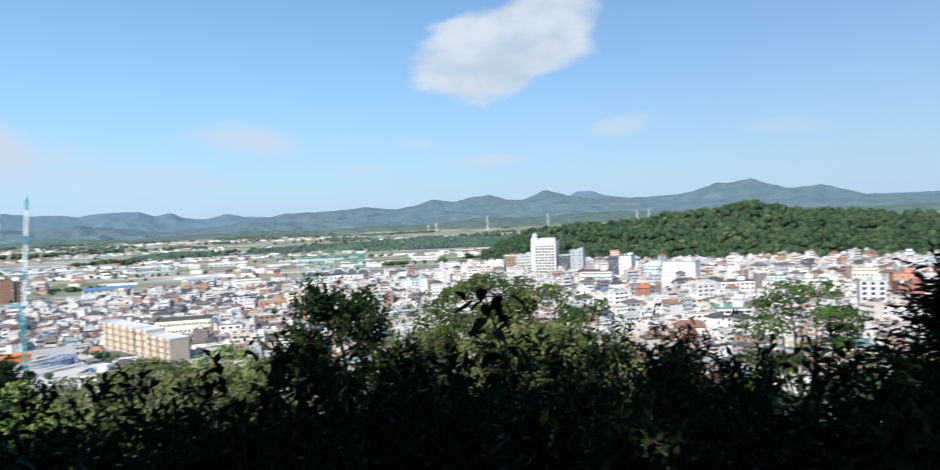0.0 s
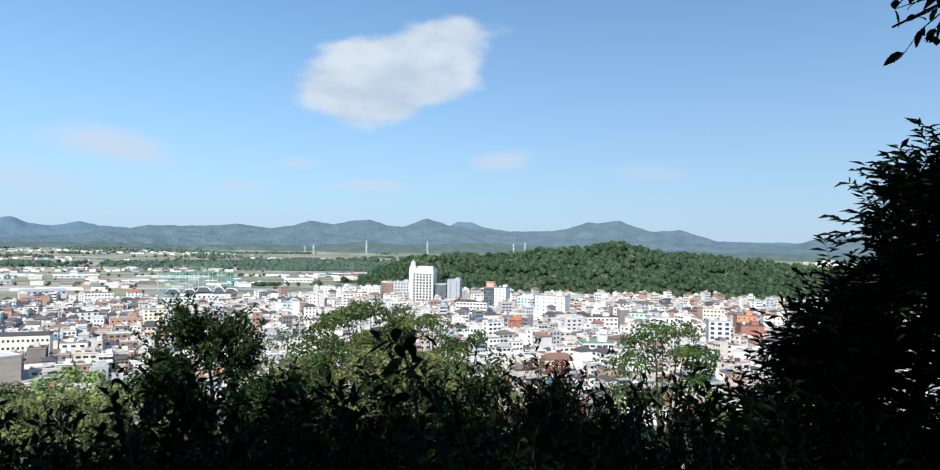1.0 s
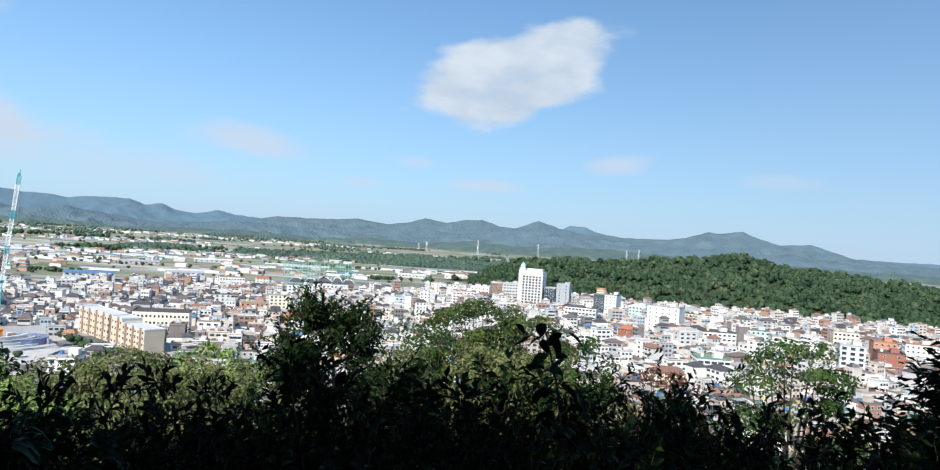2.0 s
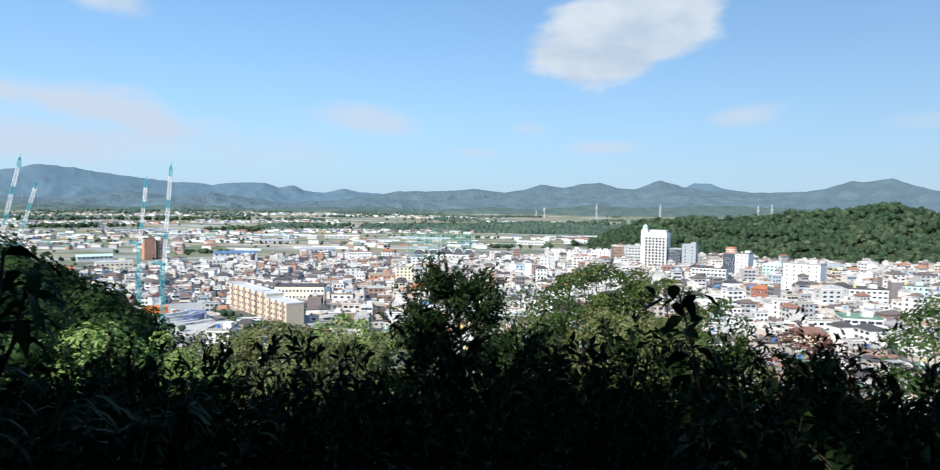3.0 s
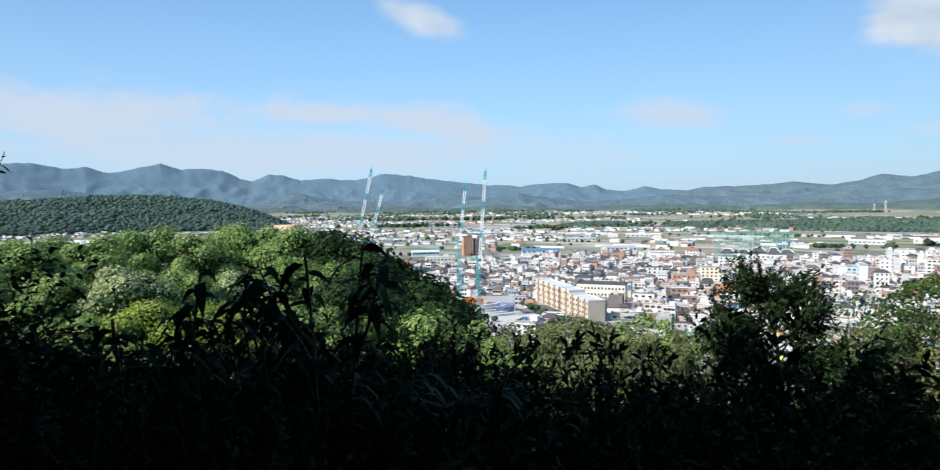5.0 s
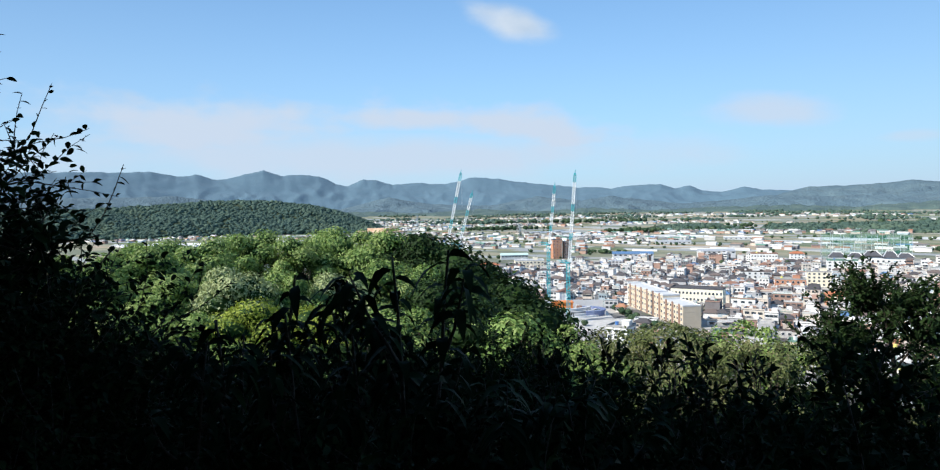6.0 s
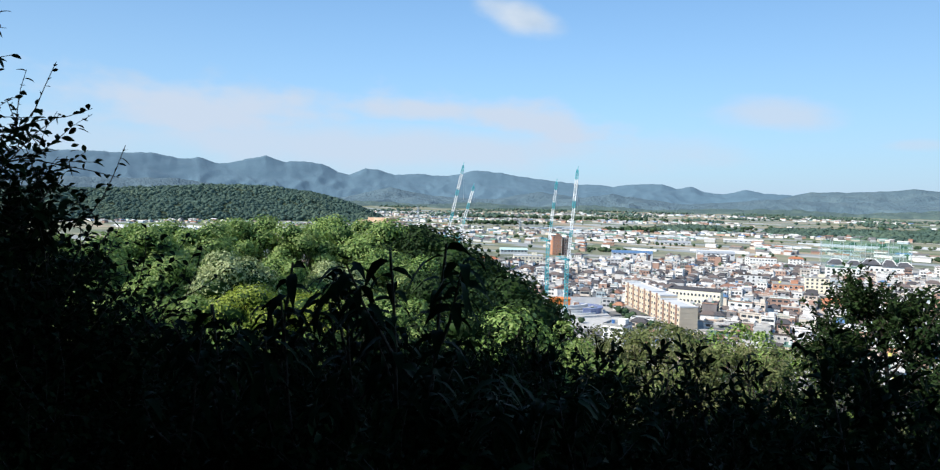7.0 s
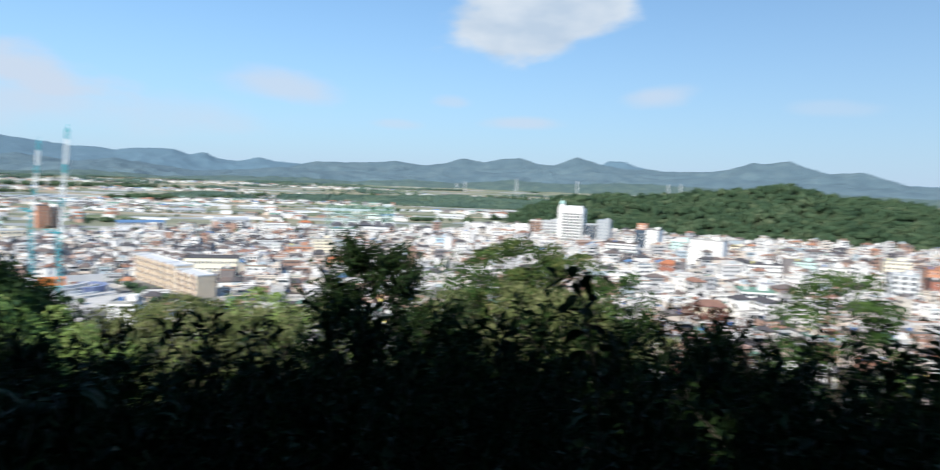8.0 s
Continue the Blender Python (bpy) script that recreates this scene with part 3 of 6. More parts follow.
M_GROUND_WOOD = material("forest_floor", [(0.3, (0.018, 0.03, 0.012)), (0.7, (0.04, 0.06, 0.025))], 0.2, 1.0, 0.3)
wooded_hill("wooded_hill", RIDGE_R, 905, 1150, 1500, -1, 58, 8.0, "dense dark green broadleaf wood covering the hill", 3)
RIDGE_L = [(-95, 0.3), (-71.9, 0.5), (-68.1, 0.7), (-63.5, 1.0), (-59.7, 1.0), (-55.7, 0.6), (-52.6, -0.2), (-51.0, -0.9), (-49.5, -1.5)]
wooded_hill("wooded_ridge", RIDGE_L, 1900, 2150, 2450, -95, -49.6, 9.0, "dense green wood on the far ridge, haze in its colour", 4, M_FOREST_HAZE, 1)

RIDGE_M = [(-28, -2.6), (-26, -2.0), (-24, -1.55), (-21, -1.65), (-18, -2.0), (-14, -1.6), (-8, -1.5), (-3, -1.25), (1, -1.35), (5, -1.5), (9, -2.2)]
wooded_hill("wooded_mound", RIDGE_M, 1640, 1850, 2100, -28, 9, 9.0, "dark wood on low mounds among the fields", 6, M_FOREST_HAZE, 1)


def plain_groves():
    rng = np.random.default_rng(9)
    rows = []
    # heading, distance, half-width, half-depth (metres), crown size, count
    for az, d, hw, hd, s, n in ((-27.5, 1650, 75, 30, 9, 46), (-14, 1950, 170, 40, 10, 80), (-5, 2100, 150, 40, 10, 80), (-21.5, 1750, 60, 25, 8, 30), (-30, 960, 16, 8, 5, 14),
                                (2.5, 960, 40, 14, 6, 34), (-40, 1900, 130, 40, 9, 60), (-14.8, 690, 14, 7, 3.2, 18), (-13.2, 655, 12, 6, 3.0, 16), (-19.5, 520, 10, 5, 2.8, 12), (-32, 2300, 300, 40, 11, 90),
                                (-5.5, 1080, 45, 12, 5, 30), (6, 2250, 300, 40, 11, 90), (-17.7, 470, 9, 6, 2.6, 12), (-47, 1500, 80, 15, 7, 36), (-60, 1300, 160, 25, 8, 60), 
                                (-22, 1150, 120, 10, 4, 24), (-33, 1250, 140, 10, 4, 26), (-9, 1380, 160, 10, 5, 30), (-40, 880, 60, 10, 4, 20)):
        x, y = spot(az, d)
        a = radians(az)
        for _ in range(n):
            u, v = rng.normal() * hw * 0.6, rng.normal() * hd * 0.6
            r = s * rng.uniform(0.5, 0.8)
            rows.append((x + u * math.cos(a) + v * math.sin(a), y - u * math.sin(a) + v * math.cos(a), 30 * max(0.0, (d - 1900) / 1500) ** 1.25 - 0.6, r, r * rng.uniform(1.5, 2.1)))
    far = []
    for _ in range(70):
        az, d = rng.uniform(-66, 14), rng.uniform(2350, 3220)
        x, y = spot(az, d)
        wide, deep, a = rng.uniform(15, 130), rng.uniform(8, 55), radians(az)
        for _ in range(int(wide * 0.55)):
            u, v, r = rng.normal() * wide * 0.6, rng.normal() * deep, rng.uniform(5, 8)
            px, py = x + u * math.cos(a) + v * math.sin(a), y - u * math.sin(a) + v * math.cos(a)
            far.append((px, py, gz(px, py) - 0.6, r, r * rng.uniform(1.2, 1.8)))
    for _ in range(330):
        az, d = rng.uniform(-72, 3), rng.uniform(930, 2700)
        x, y = spot(az, d)
        r = rng.uniform(1.8, 4.2)
        rows.append((x, y, gz(x, y) - 0.4, r, r * rng.uniform(1.0, 1.7)))
    woods("far_grove", far, "low woods along the far edge of the plain", M_FOREST_HAZE, 0, "stuff", 1)
    woods("grove", rows, "scattered dark green groves among fields and houses", M_FOREST)
    # single roadside trees through the town
    town = [(-231 + 3.6 * k + rng.normal() * 1.2, 400 - 3.4 * k + rng.normal() * 1.2, -0.3, r, r * 1.9) for k, r in enumerate(rng.uniform(1.5, 2.6, 18))]
    for _ in range(240):
        az, d = rng.uniform(-42, 44), rng.uniform(330, 880)
        x, y = spot(az, d)
        r = rng.uniform(1.6, 3.2)
        town.append((x, y, -0.3, r, r * rng.uniform(1.6, 2.3)))
    woods("town_trees", town, "small round street and garden trees between houses", M_FOREST)


plain_groves()

# ---- town ----
def face(az, d, turn=0.0, z=0.0):
    """A pose on the plain whose -y side faces the stand, turned by some degrees."""
    x, y = spot(az, d)
    return Matrix.Translation((x, y, z)) @ Euler((0, 0, radians(-az + turn))).to_matrix().to_4x4()


WINDOW_MESH = {}


def window_mesh(w, h):
    key = (round(w, 2), round(h, 2))
    if key not in WINDOW_MESH:
        s, t = Solid(), 0.09

        def ring(g, y):
            return [(-w / 2 - g, y, -g), (w / 2 + g, y, -g), (w / 2 + g, y, h + g), (-w / 2 - g, y, h + g)]

        rim = [(k, (k + 1) % 4, (k + 1) % 4 + 4, k + 4) for k in range(4)]
        s.add(ring(t, 0.05) + ring(t, -0.14) + ring(0, -0.14) + ring(0, -0.05),
              [tuple(i + o for i in q) for o in (0, 4, 8) for q in rim], 0)
        s.f.append((12, 13, 14, 15))
        s.s.append(1)
        me = s.mesh("window")
        me.materials.append(M_FRAME)
        me.materials.append(M_GLASS)
        WINDOW_MESH[key] = me
    return WINDOW_MESH[key]


def windows(parent, w, d, floors, fh, cols, ww, wh, sides="f", z0=0.0, sill=0.9, colsd=2):
    """Each window an object of its own on the front (f), left (l) or right (r) wall."""
    me = window_mesh(ww, wh)
    for k in range(floors):
        z = z0 + k * fh + sill
        if "f" in sides:
            for i in range(cols):
                link("window", me, [], parent, pose((i + 0.5) / cols * w - w / 2, -d / 2 - 0.03, z))
        for side, sx, rot in (("l", -1, -90), ("r", 1, 90)):
            if side in sides:
                for i in range(colsd):
                    link("window", me, [], parent, pose(sx * (w / 2 + 0.03), (i + 0.5) / colsd * d - d / 2, z, 0, 0, rot))


def block_body(w, d, floors, fh, band=0.12, z0=0.0):
    """One wall shell whose floor slabs stand proud as bands."""
    s, rows = Solid(), [(z0 - 0.6, 0.0)]
    for k in range(1, floors if band else 1):
        z = z0 + k * fh
        rows += [(z - 0.1, 0.0), (z - 0.1, band), (z + 0.1, band), (z + 0.1, 0.0)]
    rows.append((z0 + floors * fh, 0.0))
    v = [(sx * (w / 2 + b), sy * (d / 2 + b), z) for z, b in rows for sx, sy in ((-1, -1), (1, -1), (1, 1), (-1, 1))]
    f = [(4 * k + i, 4 * k + (i + 1) % 4, 4 * k + 4 + (i + 1) % 4, 4 * k + 4 + i) for k in range(len(rows) - 1) for i in range(4)]
    n = 4 * len(rows)
    return s.add(v, f + [(3, 2, 1, 0), (n - 4, n - 3, n - 2, n - 1)])


def flat_roof(w, d, z, lip=0.9, t=0.22, over=0.1):
    s = Solid()
    s.box(0, 0, z, w + 2 * over, d + 2 * over, 0.18)
    W, D = w + 2 * over, d + 2 * over
    s.box(0, -D / 2 + t / 2, z + 0.18, W, t, lip).box(0, D / 2 - t / 2, z + 0.18, W, t, lip)
    s.box(-W / 2 + t / 2, 0, z + 0.18, t, D - 2 * t, lip).box(W / 2 - t / 2, 0, z + 0.18, t, D - 2 * t, lip)
    return s


KEEP_OUT = []


def claim(az, d, r):
    x, y = spot(az, d)
    KEEP_OUT.append((x, y, r))


def office(label, az, d, w, depth, h, wall, turn=0.0, floors=0, cols=6, ww=1.6, wh=1.5, sides="fl", roof=None, colsd=3, hut=True, name="building", band=0.1, category="building", sill=0.9):
    """A flat-roofed block: wall, roof, rooftop hut, each window."""
    floors = floors or max(2, round(h / 3.2))
    fh = h / floors
    b = thing(name, face(az, d + depth / 2, turn), label, category)
    claim(az, d + depth / 2, max(w, depth) * 0.62)
    part("wall", block_body(w, depth, floors, fh, band), wall, b)
    top = part("roof", flat_roof(w, depth, h), roof or M_ROOF, b)
    if hut:
        s = Solid().box(w * 0.22, depth * 0.15, h + 0.18, min(5, w * 0.35), min(4.5, depth * 0.4), 2.6)
        s.box(w * 0.22, depth * 0.15, h + 2.78, min(5.4, w * 0.35 + 0.4), min(4.9, depth * 0.4 + 0.4), 0.2)
        part("stair_hut", s, wall, b)
        part("water_tank", Solid().drum(-w * 0.25, depth * 0.1, h + 0.18, 0.9, 1.7, 10), M_TANK, top)
    if cols:
        windows(b, w, depth, floors, fh, cols, ww, min(wh, fh * 0.6), sides, 0, min(sill, fh * 0.3), colsd)
    return b


P_WHITE = paint("white_render", (0.77, 0.765, 0.745))
P_CREAM = paint("cream_render", (0.80, 0.72, 0.56))
P_YELLOW = paint("yellow_render", (0.62, 0.52, 0.39))
P_GREY = paint("grey_cladding", (0.36, 0.39, 0.42))
P_PALE = paint("pale_grey_render", (0.58, 0.59, 0.60))
P_BROWN = paint("brown_brick", (0.27, 0.17, 0.13))
P_RED = paint("red_brick", (0.32, 0.13, 0.09))
P_BRICK = paint("orange_brick", (0.52, 0.25, 0.15))
P_MINT = paint("mint_render", (0.50, 0.68, 0.64))
P_BLUE = paint("pale_blue_render", (0.42, 0.58, 0.74))
P_NAVY = material("curtain_glass", [(0.3, (0.03, 0.05, 0.08)), (0.7, (0.08, 0.11, 0.15))], 0.1, 0.15, 0.0)
P_TILE_O = paint("orange_tile", (0.46, 0.17, 0.08), 0.3)
P_TILE_B = paint("brown_tile", (0.22, 0.12, 0.09), 0.3)
P_DARKROOF = paint("dark_roof_sheet", (0.09, 0.09, 0.10), 0.3)
P_COPPER = paint("verdigris_copper", (0.40, 0.60, 0.57), 0.2)


def dome_tower():
    w, d, h = 28.0, 18.0, 42.0
    b = thing("tower_block", face(8.1, 742 + d / 2, -14), "tall white hotel tower with a green copper dome", "building")
    claim(8.1, 750, 20)
    s = block_body(w, d, 13, h / 13, 0.0)
    part("wall", s, P_WHITE, b)
    for k in range(7):
        part("rib", Solid().box(-w / 2 + 4.3 + k * 3.75, -d / 2 - 0.55, 7, 0.8, 1.1, h - 10.6), P_WHITE, b)
    part("cornice", Solid().box(0, -0.2, h - 3.6, w + 1.2, d + 1.4, 0.5), P_WHITE, b)
    part("string_course", Solid().box(0, 0, 6.4, w + 0.9, d + 0.9, 0.5), P_WHITE, b)
    part("roof", flat_roof(w, d, h, 1.6), P_WHITE, b)
    part("penthouse", Solid().box(3, 1, h + 0.2, w * 0.62, d * 0.6, 4.0).box(3, 1, h + 4.2, w * 0.65, d * 0.65, 0.3), P_WHITE, b)
    s = Solid().box(-w / 2 + 3.6, -d / 2 + 3.6, h, 6.6, 6.6, 4.6).drum(-w / 2 + 3.6, -d / 2 + 3.6, h + 4.6, 2.9, 1.6, 16)
    part("turret", s, P_WHITE, b)
    s = Solid()
    prof = [(2.9, 0), (3.1, 1.0), (2.75, 2.2), (1.9, 3.4), (0.8, 4.2), (0.22, 4.6)]
    for (r0, z0), (r1, z1) in zip(prof, prof[1:]):
        s.drum(-w / 2 + 3.6, -d / 2 + 3.6, h + 6.2 + z0, r0, z1 - z0, 16, 0, r1)
    dome = part("dome", s, P_COPPER, b, "pale green copper dome with a spike")
    part("finial", Solid().drum(-w / 2 + 3.6, -d / 2 + 3.6, h + 10.7, 0.22, 2.2, 8, 0, 0.06), P_COPPER, dome)
    me = window_mesh(2.3, 2.2)
    for k in range(1, 12):
        for i in range(6):
            link("window", me, [], b, pose(-w / 2 + 6.15 + i * 3.75, -d / 2 - 0.03, k * h / 13 + 0.8))
        for i in range(2):
            link("window", me, [], b, pose(w / 2 + 0.03, -d / 4 + i * d / 2, k * h / 13 + 0.8, 0, 0, 90))


dome_tower()
office("dark blue-glass office block beside the white tower", 9.75, 742, 12.5, 14, 26, P_NAVY, -10, 8, 5, 2.0, 2.0, "f", P_GREY, hut=False)
office("plain grey-clad office tower with few windows", 10.9, 742, 14.5, 16, 31, P_GREY, -10, 9, 2, 1.4, 1.5, "f", P_GREY)
office("grey office block with pale stripes", 6.3, 790, 21, 14, 25, P_PALE, 8, 7, 6, 2.0, 1.5, "f", P_GREY)
office("brown brick office block with dark roof", 5.0, 800, 14, 14, 24, P_BROWN, 8, 7, 4, 1.6, 1.5, "f")
office("white terraced block with long balconies", 12.5, 592, 28, 16, 20, P_WHITE, -8, 6, 9, 2.2, 1.4, "fr", band=0.7)
office("white tall apartment slab with small windows", 15.1, 690, 12.5, 16, 27, P_WHITE, -18, 8, 3, 1.2, 1.3, "fl")
office("mint-painted commercial block with pale roof", 17.3, 672, 17, 15, 19, P_MINT, -12, 6, 5, 1.7, 1.4, "fl")
office("large plain white block with rows of small windows", 19.5, 612, 29, 17, 25.5, P_WHITE, -16, 7, 5, 1.2, 1.3, "fl", colsd=4)
office("cream block with flat roof near the wood", 21.7, 692, 12.5, 12, 15, P_CREAM, -12, 5, 4)
office("windowless grey block with flat roof", 23.6, 696, 14, 12, 12.5, P_PALE, -8, 4, 0)
office("white three-storey block with a dark roof edge", 23.6, 552, 26, 15, 14, P_WHITE, 20, 4, 7, 2.4, 1.3, "fl", P_DARKROOF)
office("white corner building with glazed bands", 23.3, 405, 19, 14, 13.5, P_WHITE, 16, 4, 5, 3.2, 1.5, "fl", colsd=4, band=0.3)
office("silver clinic tower with a tall glass strip", 33.2, 480, 14.5, 12, 22.5, P_PALE, 10, 7, 3, 2.6, 1.9, "f", P_GREY)
office("red brick block with few windows", 35.6, 512, 16, 14, 17.5, P_RED, 14, 5, 2, 1.2, 1.3, "f")
office("brown brick block behind the red one", 35.2, 560, 15, 13, 20, P_BRICK, 14, 6, 4, 1.5, 1.3, "f")
office("white apartment block with small dark windows", 37.4, 600, 20, 13, 17.5, P_WHITE, 12, 5, 6, 1.3, 1.3, "fl")
office("beige hotel block with arched roof line", 32.7, 630, 19, 14, 18, P_CREAM, 12, 5, 6, 1.8, 1.6, "f")
office("white block at the foot of the wood", 35.4, 880, 15, 10, 15, P_WHITE, 8, 5, 4)
office("white villa block with stepped roofs", 37.0, 464, 22, 14, 11, P_WHITE, 22, 3, 5, 1.6, 1.3, "fl")
office("cream school building with three window rows", -22.5, 464, 34, 13, 13, paint("pale_cream_render", (0.86, 0.80, 0.64)), -10, 3, 14, 1.2, 1.5, "f", P_DARKROOF, hut=False)
office("white three-storey flats with open balconies", -28.8, 332, 11, 12, 9.5, P_WHITE, -22, 3, 3, 2.0, 1.4, "fr", band=0.5)
office("orange brick tower block at the edge of town", -34.3, 868, 12, 14, 25, P_BRICK, 12, 7, 3, 1.2, 1.3, "f")
office("dark glazed wing of the brick block", -33.4, 872, 9, 13, 22, P_BROWN, 12, 6, 3, 2, 1.8, "f")
office("long cream factory with stepped roof", -36.7, 712, 32, 16, 11, P_CREAM, 4, 3, 8, 2.0, 1.4, "f", P_PALE)
office("white three-storey school with brown eaves", -17.5, 806, 28, 13, 12, P_WHITE, 5, 3, 9, 1.6, 1.4, "f", P_BROWN)
office("pale blue commercial block with flat roof", -3.4, 628, 22, 14, 14.5, P_BLUE, -6, 4, 6, 2.0, 1.4, "fl")
office("white block among low shops", -0.8, 700, 20, 14, 15, P_WHITE, -6, 4, 5)
office("white office block beside the main street", 2.2, 720, 24, 14, 17, P_WHITE, -6, 5, 6, 2.0, 1.4, "f")
office("long white depot with flat roof", 0.8, 850, 46, 16, 15, P_WHITE, -5, 4, 8, 2.0, 1.4, "f")
office("white office slab near the wood", 3.6, 760, 22, 12, 20, P_WHITE, -8, 6, 5)
office("grey-green commercial block with flat roof", 26.6, 600, 18, 14, 14, P_MINT, 10, 4, 5)
office("white block with grey roof hut", 28.6, 560, 20, 14, 15, P_WHITE, 12, 4, 5)
office("pink-beige block with flat roof", -13.6, 610, 18, 12, 12, P_CREAM, 6, 4, 5)
office("salmon brick block with flat roof", -15.6, 560, 22, 12, 10.5, P_BRICK, 5, 3, 6)
office("white block with wide windows", -12.0, 720, 26, 13, 13, P_WHITE, 5, 4, 6, 2.2, 1.4)
office("white villa with grey flat roof", -18.4, 600, 18, 12, 12, P_WHITE, 8, 4, 4)


def drum_tower():
    b = thing("tower_block", face(14.1, 702, -14), "dark office block topped by a round brick drum", "building")
    claim(14.1, 702, 12)
    part("wall", block_body(12.5, 13, 8, 3.3, 0.08), P_NAVY, b)
    part("roof", flat_roof(12.5, 13, 26.4), P_BROWN, b)
    s = Solid().drum(0, 0, 26.5, 5.2, 6.0, 24)
    s.drum(0, 0, 32.5, 5.5, 0.5, 24)
    drum = part("drum", s, P_BRICK, b, "round salmon brick drum with pale bands")
    s = Solid()
    for z in (28.0, 30.2):
        s.drum(0, 0, z, 5.28, 0.7, 24)
    part("band", s, P_WHITE, drum)
    windows(b, 12.5, 13, 7, 3.3, 4, 2.0, 1.9, "f")


def tiled_house(label, az, d, w, depth, h, wall, tile, turn, floors=2, cols=4, rise=2.6):
    b = thing("house", face(az, d + depth / 2, turn), label, "house")
    claim(az, d + depth / 2, max(w, depth) * 0.6)
    part("wall", block_body(w, depth, floors, h / floors), wall, b)
    part("roof", Solid().hip(0, 0, h, w + 1.4, depth + 1.4, rise, 0), tile, b)
    windows(b, w, depth, floors, h / floors, cols, 1.4, 1.3, "f")


drum_tower()
tiled_house("red brick house with an orange tiled roof", 16.5, 505, 12, 12, 14.5, P_RED, P_TILE_O, -14, 4, 3)
tiled_house("low hall with a bright orange roof", -40.3, 716, 24, 14, 6, P_WHITE, P_TILE_O, 6, 2, 6, 3)
tiled_house("low house with a blue sheet roof", -39.8, 552, 10.5, 10, 5.5, P_WHITE, paint("blue_roof", (0.06, 0.20, 0.48), 0.2), 8, 2, 3, 2.2)
tiled_house("building with an orange-red hipped roof", -15.1, 858, 15.5, 12, 9, P_WHITE, P_TILE_O, 5, 3, 4, 2.6)
tiled_house("large white house with a red-brown roof", 20.0, 372, 16, 12, 8, P_CREAM, P_TILE_B, 10, 2, 4, 3.2)
tiled_house("house with an orange tiled roof", -12.3, 500, 13, 11, 7.5, P_BRICK, P_TILE_O, 12, 2, 3, 2.6)


def long_sheds():
    for label, az, d, w, depth, h, tile, turn in (
            ("long factory shed with a blue sheet roof", -27.8, 845, 50, 18, 8, paint("blue_sheet_roof", (0.10, 0.20, 0.36), 0.2), 4),
            ("long grey steel shed with a low gable", -21.1, 895, 46, 18, 8.5, M_METAL, 5),
            ("long white warehouse on the plain", -24.5, 1180, 60, 10, 4, M_METAL, 4),
            ("long white warehouse beside fields", -19, 1330, 70, 10, 4, P_PALE, 4),
            ("long white shed beside the road", -32, 1420, 90, 9, 4, P_PALE, 6),
            ("low farm shed with a green roof", -38, 860, 36, 12, 6, P_MINT, 6),
            ("long pale depot near the range", 2.0, 1240, 70, 12, 5, P_PALE, -4),
            ("long pale shed near the wood", -2.5, 1180, 50, 12, 5, P_PALE, -4)):
        b = thing("shed", face(az, d + depth / 2, turn), label, "shed")
        claim(az, d + depth / 2, w * 0.55)
        part("wall", Solid().box(0, 0, -0.5, w, depth, h + 0.5), P_PALE, b)
        part("roof", Solid().hip(0, 0, h, w + 1, depth + 1, 2.6, 0, 1.0), tile, b)
        me = window_mesh(3.0, 1.6)
        for i in range(8):
            link("window", me, [], b, pose((i + 0.5) / 8 * w - w / 2, -depth / 2 - 0.03, h - 2.4))


def long_flats():
    """Long yellow and brown flats in two stepped wings, seen along their length."""
    for x, y, w, h, wall, label in ((-195.9, 398.1, 62, 15, P_YELLOW, "long yellow four-storey flats with brown stairwells"), (-162.4, 368.0, 28, 12.5, P_YELLOW, "lower yellow wing of flats with brown stairwells")):
        b = thing("flats", pose(x, y, 0, 0, 0, -42.2), label, "building")
        for k in (-0.4, 0.0, 0.4):
            KEEP_OUT.append((x + 0.74 * k * w, y - 0.67 * k * w, 12))
        part("wall", block_body(w, 11, 4, h / 4, 0.06), wall, b)
        part("roof", flat_roof(w, 11, h, 0.6), P_PALE, b)
        n = round(w / 10)
        me = window_mesh(1.6, 1.5)
        for i in range(n):
            c = (i + 0.5) / n * w - w / 2
            part("stairwell", Solid().box(c, -5.6, -0.5, 2.3, 0.4, h + 1.5), P_BROWN, b, "brown brick stairwell bay")
            for k in range(4):
                for q in (-0.30, 0.30):
                    link("window", me, [], b, pose(c + q * w / n, -5.53, k * h / 4 + 1.0))
        part("gable", Solid().box(-w / 2 - 0.3, 0, -0.5, 0.6, 11.3, h + 1.8), P_WHITE, b, "white end wall")


def temple_hall():
    b = thing("hall", face(-10.2, 848, 4), "wide white hall with rows of dark curved gable roofs", "building")
    claim(-10.2, 850, 46)
    part("wall", Solid().box(0, 0, -0.5, 80, 18, 8.5), P_WHITE, b)
    for x, w, z, h in ((-32, 16, 8, 4.5), (-14, 14, 8, 4.0), (2, 17, 9, 5.5), (19, 13, 8, 6.5), (33, 15, 8, 4.5)):
        s = Solid()
        s.hip(x, 0, z, w + 2, 21, h, 0, 0.5, 0.5)
        part("roof", s, P_DARKROOF, b)
        part("ridge", Solid().box(x, 0, z + h - 0.2, w * 0.55, 0.7, 0.8).bar((x - w / 2 - 0.6, -10, z + 0.5), (x - w * 0.26, 0, z + h), 0.7).bar((x + w / 2 + 0.6, -10, z + 0.5), (x + w * 0.26, 0, z + h), 0.7), P_WHITE, b)
    me = window_mesh(2.2, 2.2)
    for i in range(16):
        link("window", me, [], b, pose(-37.5 + i * 5, -9.03, 2.6))


